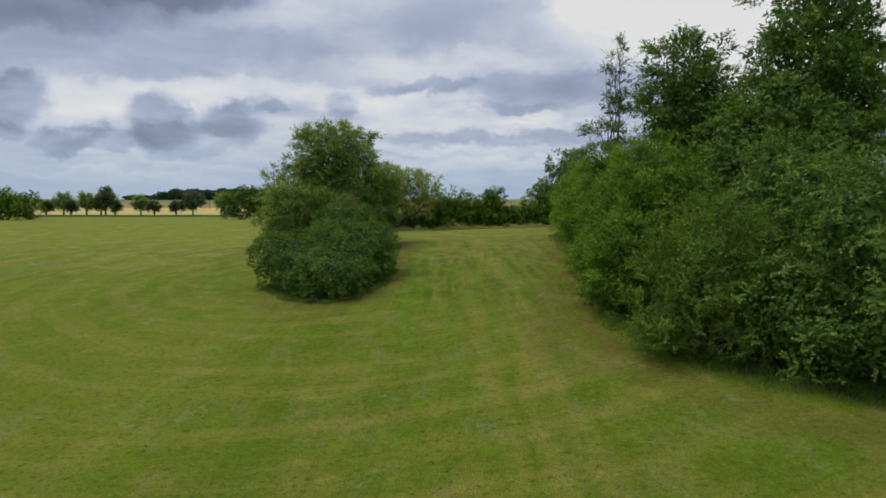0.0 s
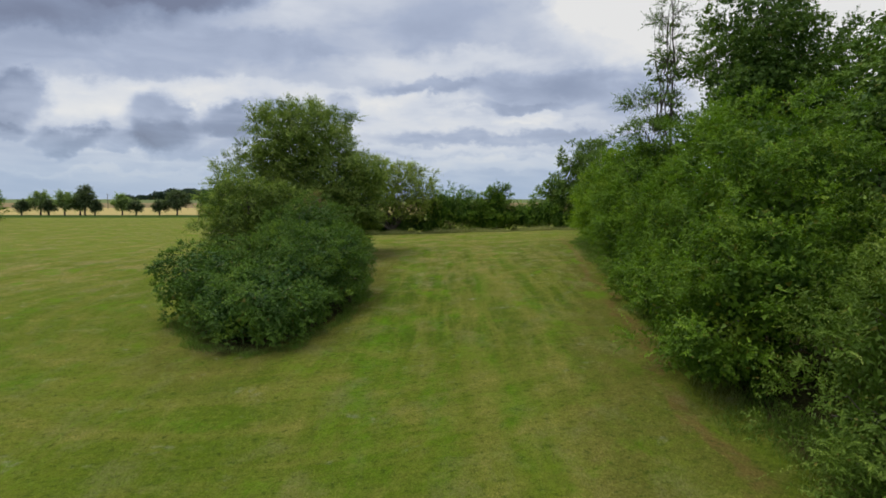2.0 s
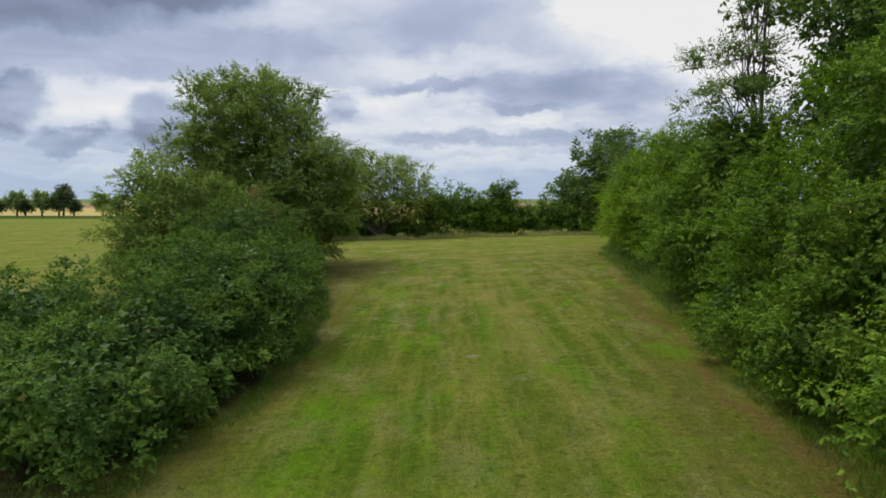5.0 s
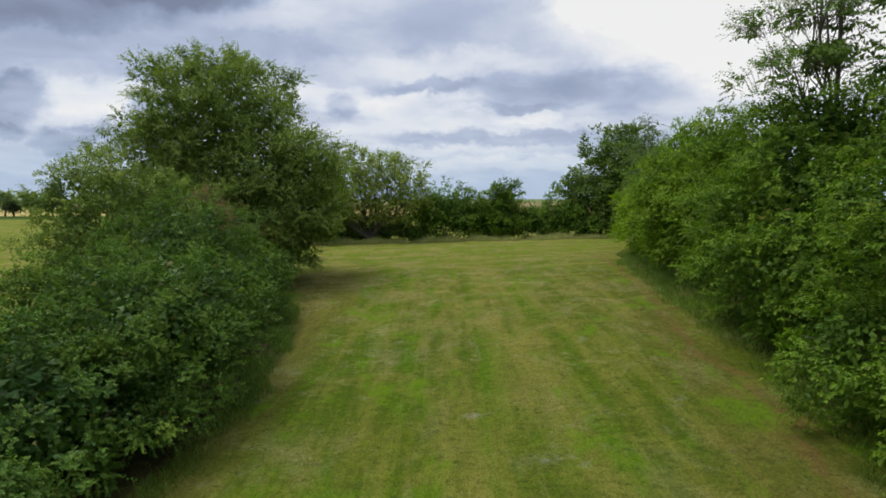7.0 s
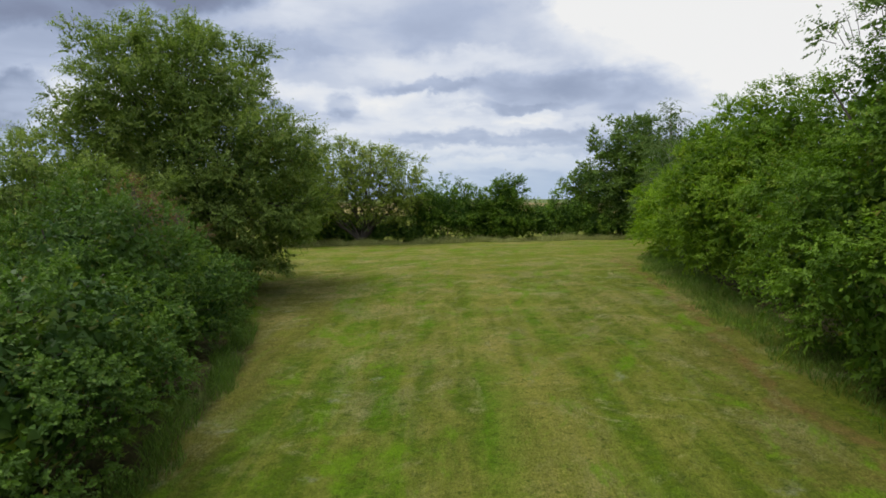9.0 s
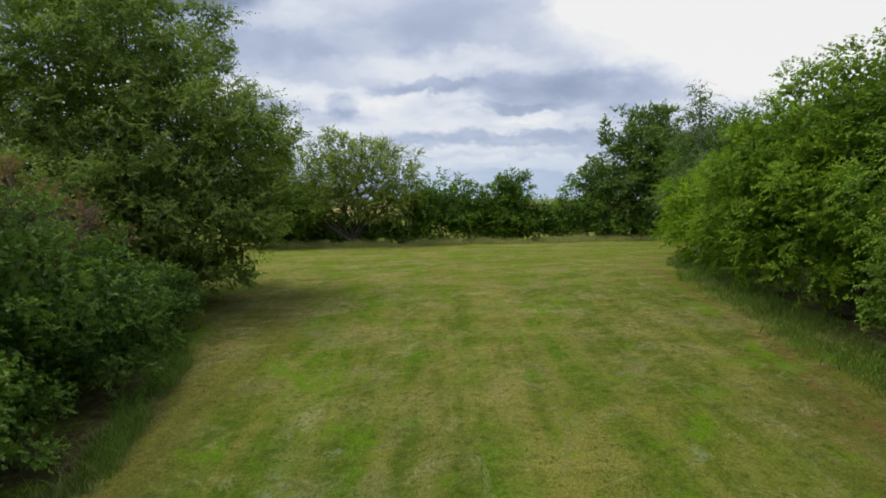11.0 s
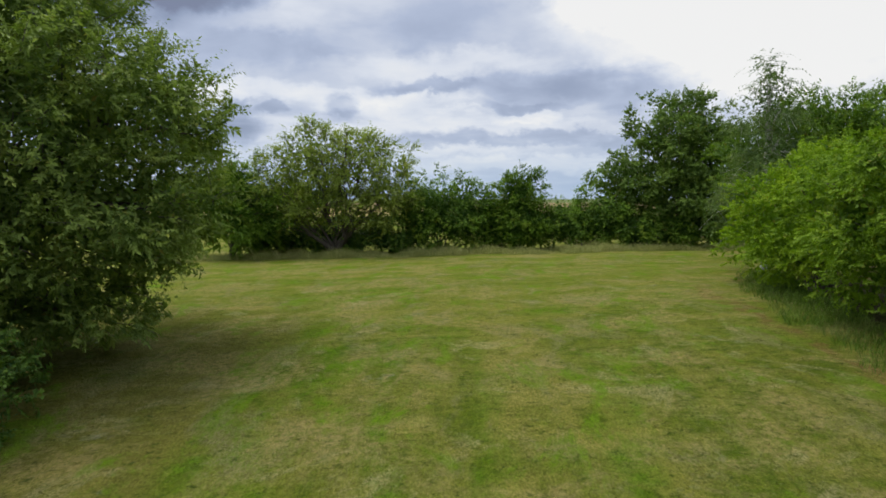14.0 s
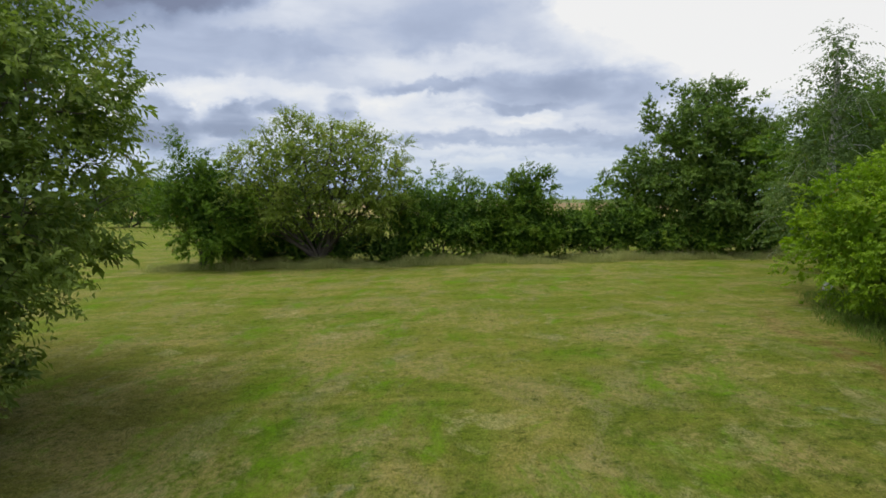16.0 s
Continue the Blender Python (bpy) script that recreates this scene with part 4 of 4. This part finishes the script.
woody("hornbeam_shrub", "bright yellow-green hornbeam shrub at the meadow's edge", "bush", (11.1, 49.0), [(0, 0, 1.9, 2.2, 2.4, 1.8), (0.9, 0.2, 2.7, 2.0, 2.1, 1.6), (0.5, 2.3, 1.6, 2.0, 1.8, 1.6), (1.4, 2.4, 2.3, 1.8, 1.8, 1.5)],
      BRIGHT_LEAF, 127, 0.075, 0.05, 32, 11, 0.26, trunk=0.06, stems=8, rise=0.2, lump=0.1, sink=0.18, floor=-1.2, group="wooded edge", clump=0.8, bough=1.0, cleft=0.44, core=4.5)
woody("field_maple", "tall dark green field maple behind the hedge shrubs", "tree", (16.6, 26.5), [(0, 0, 10.0, 3.2, 3.2, 4.0), (-1.6, -1.0, 6.4, 3.4, 3.2, 3.6), (1.6, 1.0, 7.0, 3.4, 3.2, 4.0), (-1.8, -1.2, 2.6, 3.2, 3.2, 2.6)],
      OAK_LEAF, 131, 0.125, 0.10, 16, 9, 0.40, trunk=0.25, fork=0.25, lump=0.22, floor=-1, clump=1.3, bough=2.0, cleft=0.46, group="tall trees")
woody("field_maple", "tall dark green field maple with an uneven crown", "tree", (14.9, 35.4), [(-0.3, 0, 9.6, 2.9, 2.9, 3.6), (-1.2, -0.6, 7.4, 2.8, 2.8, 2.8), (2.0, 0.8, 7.6, 3.2, 3.2, 3.6), (0, 0, 4.6, 3.0, 3.0, 2.6)],
      OAK_LEAF, 132, 0.115, 0.09, 17, 10, 0.40, trunk=0.24, fork=0.25, lump=0.22, floor=-1, clump=1.2, bough=1.8, cleft=0.48, group="tall trees")
woody("sparse_tree", "thin half bare tree with sparse leaves on long boughs", "tree", (10.4, 35.6), [(-0.1, 0, 11.0, 0.75, 0.75, 1.9), (0.1, 0, 9.0, 1.0, 1.1, 1.4), (-0.6, -0.2, 7.4, 1.3, 1.3, 0.7), (-1.2, -0.5, 6.1, 1.4, 1.3, 0.5)],
      OAK_LEAF, 133, 0.085, 0.055, 30, 10, 0.34, trunk=0.065, fork=0.35, droop=0.1, rise=0.3, hang=0.5, lump=0.35, sink=0.5, inner=0, core=0, sticks=420, boughs=12, clump=0.8, group="tall trees")

# ---- the far hedge ----
woody("old_cherry_tree", "gnarled old cherry tree with a thin twiggy crown", "tree", (-4.6, 66.4), [(-1.4, 0, 5.0, 2.6, 2.2, 2.2), (1.4, 0, 4.8, 2.6, 2.2, 2.0), (2.9, -0.3, 3.2, 1.7, 1.7, 1.6), (-3.0, 0, 3.6, 1.9, 1.9, 2.0), (-0.6, -0.6, 3.0, 2.2, 1.6, 1.5), (-2.0, -0.3, 2.0, 1.6, 1.4, 1.1), (1.6, -0.3, 2.0, 1.5, 1.3, 1.2)],
      OLD_LEAF, 141, 0.115, 0.07, 20, 10, 0.55, trunk=0.17, stems=4, fork=0.25, sink=0.18, floor=-0.8, boughs=16, sticks=900, droop=0.35, rise=0.3, low=0.8, inner=1.2, core=1.5)
woody("hedge_tree", "round green hedge tree at the corner of the meadow", "tree", (-10.3, 66.0), [(0, 0, 3.2, 2.3, 2.3, 2.6), (1.2, -0.6, 2.0, 2.1, 2.0, 1.9)],
      HAZEL_LEAF, 142, 0.11, 0.07, 20, 10, 0.42, trunk=0.1, stems=4, floor=-1.1, hang=0.5, bough=1.3, core=5.0)
for bx, bseed in ((-8.4, 161), (-6.4, 164), (-4.4, 162), (-1.6, 163)):
    woody("hedge_bush", "low dark hedge growth under the old cherry", "bush", (bx, 67.2), [(-0.6, 0, 0.9, 1.4, 1.1, 1.1), (0.7, 0.1, 0.7, 1.2, 1.0, 0.9)], THORN_LEAF, bseed, 0.11, 0.075, 20, 10, 0.4, trunk=0.04, stems=5, floor=-1.2, group="far hedge", clump=0.8, core=4.0)
woody("hedge_bush", "broad dark green hedge bush", "bush", (1.3, 67.6), [(-1.2, 0, 2.2, 2.3, 1.8, 2.3), (0.9, 0.2, 2.0, 2.3, 1.8, 2.1), (2.6, 0.6, 1.6, 1.7, 1.5, 1.9)], HEDGE_LEAF, 143, 0.1, 0.07, 24, 10, 0.34, trunk=0.05, stems=6, floor=-1.2, group="far hedge", clump=0.7, bough=1.0, core=5.0)
woody("maple_sapling", "yellow-green young maple in the hedge", "bush", (5.6, 67.2), [(0, 0, 2.8, 1.5, 1.4, 1.9), (0.3, -0.3, 1.4, 1.9, 1.6, 1.6), (-0.5, 0.4, 1.2, 1.6, 1.5, 1.4)], HAZEL_LEAF, 144, 0.1, 0.07, 28, 10, 0.34, trunk=0.05, stems=5, floor=-1.2, rise=0.5, group="far hedge", clump=0.7, bough=1.0, core=5.0)
woody("hedge_bush", "low green hedge bush", "bush", (9.2, 67.4), [(-1.2, 0, 1.4, 1.9, 1.5, 1.5), (1.5, 0.1, 1.7, 2.1, 1.6, 1.7), (0.3, 1.2, 1.4, 1.8, 1.5, 1.4)], HEDGE_LEAF, 145, 0.1, 0.07, 25, 10, 0.34, trunk=0.04, stems=6, floor=-1.2, group="far hedge", clump=0.7, bough=1.0, core=5.0)
woody("hedge_bush", "low green hedge bush under the oak", "bush", (13.2, 66.8), [(-1.2, 0, 1.0, 1.8, 1.4, 1.2), (1.5, 0.1, 0.9, 1.9, 1.4, 1.1), (4.0, 0.4, 1.0, 2.0, 1.4, 1.2)], HEDGE_LEAF, 146, 0.1, 0.07, 25, 10, 0.34, trunk=0.04, stems=6, floor=-1.2, group="far hedge", clump=0.7, bough=1.0, core=5.0)
woody("oak_tree", "broad dark green oak behind the hedge", "tree", (15.0, 68.2), [(0, 0, 6.4, 3.0, 2.7, 2.7), (-2.6, 0, 3.5, 2.6, 2.3, 2.2), (2.2, 0.2, 4.6, 2.9, 2.5, 2.8), (0, -0.6, 2.6, 3.2, 2.4, 2.2), (3.6, 0.2, 2.2, 2.6, 2.2, 2.2)],
      OLD_OAK_LEAF, 147, 0.115, 0.09, 24, 10, 0.32, trunk=0.2, fork=0.2, lump=0.14, floor=-1, bough=1.5, cleft=0.48, clump=0.9)
woody("birch_tree", "slender birch with a pale trunk and hanging twigs", "tree", (12.4, 54.2), [(0, 0, 5.6, 0.8, 0.8, 1.9), (0.1, 0, 4.0, 1.4, 1.4, 1.7), (0, 0, 2.4, 1.8, 1.8, 1.5)],
      BIRCH_LEAF, 148, 0.065, 0.048, 36, 11, 0.6, trunk=0.09, fork=0.5, bark=BIRCH_BARK, droop=0.7, rise=0.3, hang=0.7, sink=0.3, inner=0.8, core=0.8, clump=0.7, sticks=40)
woody("hedge_tree", "leafy green tree closing the row of shrubs", "tree", (15.2, 58.2), [(0, 0, 3.6, 2.4, 2.4, 2.6), (1.5, 0.6, 2.6, 2.4, 2.4, 2.4), (1.4, 0, 5.0, 2.0, 2.0, 2.2), (3.8, 0.3, 4.4, 2.2, 2.2, 2.7)], HAZEL_LEAF, 149, 0.11, 0.07, 20, 10, 0.42, trunk=0.1, stems=4, floor=-1.1, bough=1.3, core=5.0)

# ---- the distance: roadside trees, far bushes and woods ----
def far_crown(rng, lobes, leaf):
    return foliage(rng, "crown", *twigs_of(rng, lobes, 5.0, 0.25, 0.2, -1), leaf, leaf * 0.7, 5, 0.7, core=core_of(rng, lobes, 2.0, -1))


def roadside_tree(seed, tall, wide, mat, label):
    lobes = [(0, 0, tall * 0.66, wide * 0.72, wide * 0.72, tall * 0.33), (wide * 0.42, 0.2, tall * 0.52, wide * 0.52, wide * 0.5, tall * 0.23), (-wide * 0.46, -0.2, tall * 0.50, wide * 0.50, wide * 0.5, tall * 0.22), (wide * 0.1, -0.3, tall * 0.42, wide * 0.5, wide * 0.5, tall * 0.18)]
    rng = np.random.default_rng(seed)
    foot = tagged(new("roadside_tree"), label, "tree", "roadside trees")
    part("crown", far_crown(rng, lobes, 0.34), mat, foot)
    wood = Wood()
    wood.limb(bent(rng, [0, 0, -0.3], [0, 0, tall * 0.55], 0.1), 0.24, 0.12)
    for l in lobes:
        wood.limb(bent(rng, [0, 0, tall * 0.26], l[:3], 0.15), 0.13, 0.05, 5)
    part("trunk", wood.mesh("trunk"), BARK, foot)
    return foot


# dark roadside leaves, with distance haze worked into the colour
SHADY_LEAF = leaf_material("shady_roadside_leaf", (0.050, 0.074, 0.036), (0.150, 0.196, 0.082), (0.16, 0.20, 0.08), 0.3)
ROAD = [roadside_tree(201, 6.8, 3.0, ROAD_LEAF, "roadside tree with a loose light green crown"), roadside_tree(202, 4.2, 2.1, SHADY_LEAF, "low dark green roadside tree"),
        roadside_tree(203, 8.0, 2.7, SHADY_LEAF, "tall dark green roadside tree"), roadside_tree(204, 5.6, 2.6, ROAD_LEAF, "small roadside tree with a round light crown"),
        roadside_tree(205, 6.6, 3.8, SHADY_LEAF, "broad dark green roadside tree")]
placed = set()
for k, (rx, kind, turn) in enumerate([(-128, 1, 0), (-122, 3, 40), (-110.8, 1, 70), (-107.4, 0, 10), (-104.9, 1, 50), (-99.6, 0, 130), (-97.3, 3, 15), (-94.6, 2, 0), (-92.0, 1, 75), (-86, 3, 20), (-80.8, 1, 200), (-75.3, 1, 10), (-70.9, 4, 160), (-61, 0, 60)]):
    ry = 166 + 1.5 * math.sin(k * 2.3)
    m = pose(rx, ry, ground_z(rx, ry), 0, 0, turn)
    if kind in placed:
        copy_thing(ROAD[kind], m)
    else:
        ROAD[kind].matrix_world = m
        placed.add(kind)


def field_pole(at, tall):
    foot = tagged(new("utility_pole"), "thin dark wooden utility pole in the grain field", "pole")
    foot.matrix_world = pose(at[0], at[1], ground_z(*at))
    wood = Wood()
    wood.limb([(0, 0, -0.3), (0, 0, tall * 0.5), (0, 0, tall)], 0.16, 0.11, 8)
    part("post", wood.mesh("post"), BARK, foot)
    arm = Wood()
    arm.limb([(-0.9, 0.12, tall - 0.5), (0, 0.13, tall - 0.48), (0.9, 0.12, tall - 0.5)], 0.07, 0.06, 6)
    part("crossarm", arm.mesh("crossarm"), BARK, foot)


field_pole((-118, 298), 4.6)
field_pole((-165, 300), 7.4)


def far_bush(label, at, lobes, mat, seed):
    rng = np.random.default_rng(seed)
    foot = tagged(new("far_bush"), label, "bush")
    foot.matrix_world = pose(at[0], at[1], ground_z(*at))
    part("crown", foliage(rng, "crown", *twigs_of(rng, lobes, 6.0, 0.25, 0.2, -1), 0.26, 0.19, 7, 0.6, core=core_of(rng, lobes, 2.0, -1)), mat, foot)
    wood = Wood()
    for l in lobes:
        wood.limb(bent(rng, [0, 0, -0.2], l[:3], 0.15), 0.14, 0.05, 5)
    part("trunk", wood.mesh("trunk"), BARK, foot)


far_bush("broad clump of green bushes at the meadow's far edge", (-82, 110), [(-6, 0, 2.9, 3.6, 3, 3.0), (-1, 0, 3.0, 3.4, 3, 3.0), (3.6, 0, 2.5, 3.0, 3, 2.6)], HAZEL_LEAF, 301)
far_bush("green bushes at the far edge of the meadow", (-38.5, 112), [(-1.5, 0, 2.6, 2.4, 2.2, 2.8), (1.6, 0, 3.4, 2.6, 2.2, 3.2), (4.6, 0, 3.0, 2.6, 2.2, 3.0)], OAK_LEAF, 302)
far_bush("green bushes at the far edge of the meadow", (-24, 108), [(-3, 0, 2.6, 3, 2.2, 2.6), (2, 0, 2.8, 3, 2.2, 2.8), (6.5, 0, 2.6, 2.8, 2.2, 2.6)], HAZEL_LEAF, 303)


# darker, bluish leaf colour that paints the haze over the far wood
FAR_LEAF = leaf_material("far_wood_leaf", (0.022, 0.039, 0.030), (0.052, 0.086, 0.047), (0.06, 0.09, 0.05), 0.2, 0.7)


def far_wood():
    rng = np.random.default_rng(401)
    n = 22000
    x = rng.uniform(-392, -120, n)
    y = rng.uniform(720, 780, n)
    top = np.clip((x + 394) * 0.16, 2.5, 11.5) + 1.3 * np.sin(x * 0.09) + 1.2 * np.sin(x * 0.33 + y * 0.1)
    z = ground_rise(x, y) + rng.uniform(0, 1, n) ** 0.6 * top
    face = np.stack([rng.normal(0, 0.6, n), -np.ones(n), np.full(n, 0.8)], 1)
    mesh = leaf_mesh("far_wood", np.stack([x, y, z], 1), rng.normal(0, 1, (n, 3)) * [1, 0.4, 1], face, rng.uniform(1.8, 3.6, n), rng.uniform(1.5, 2.6, n), rng.uniform(0, 1, n))
    tagged(part("far_wood", mesh, FAR_LEAF), "dark wood on the hill beyond the fields", "wood", "", "stuff")


far_wood()
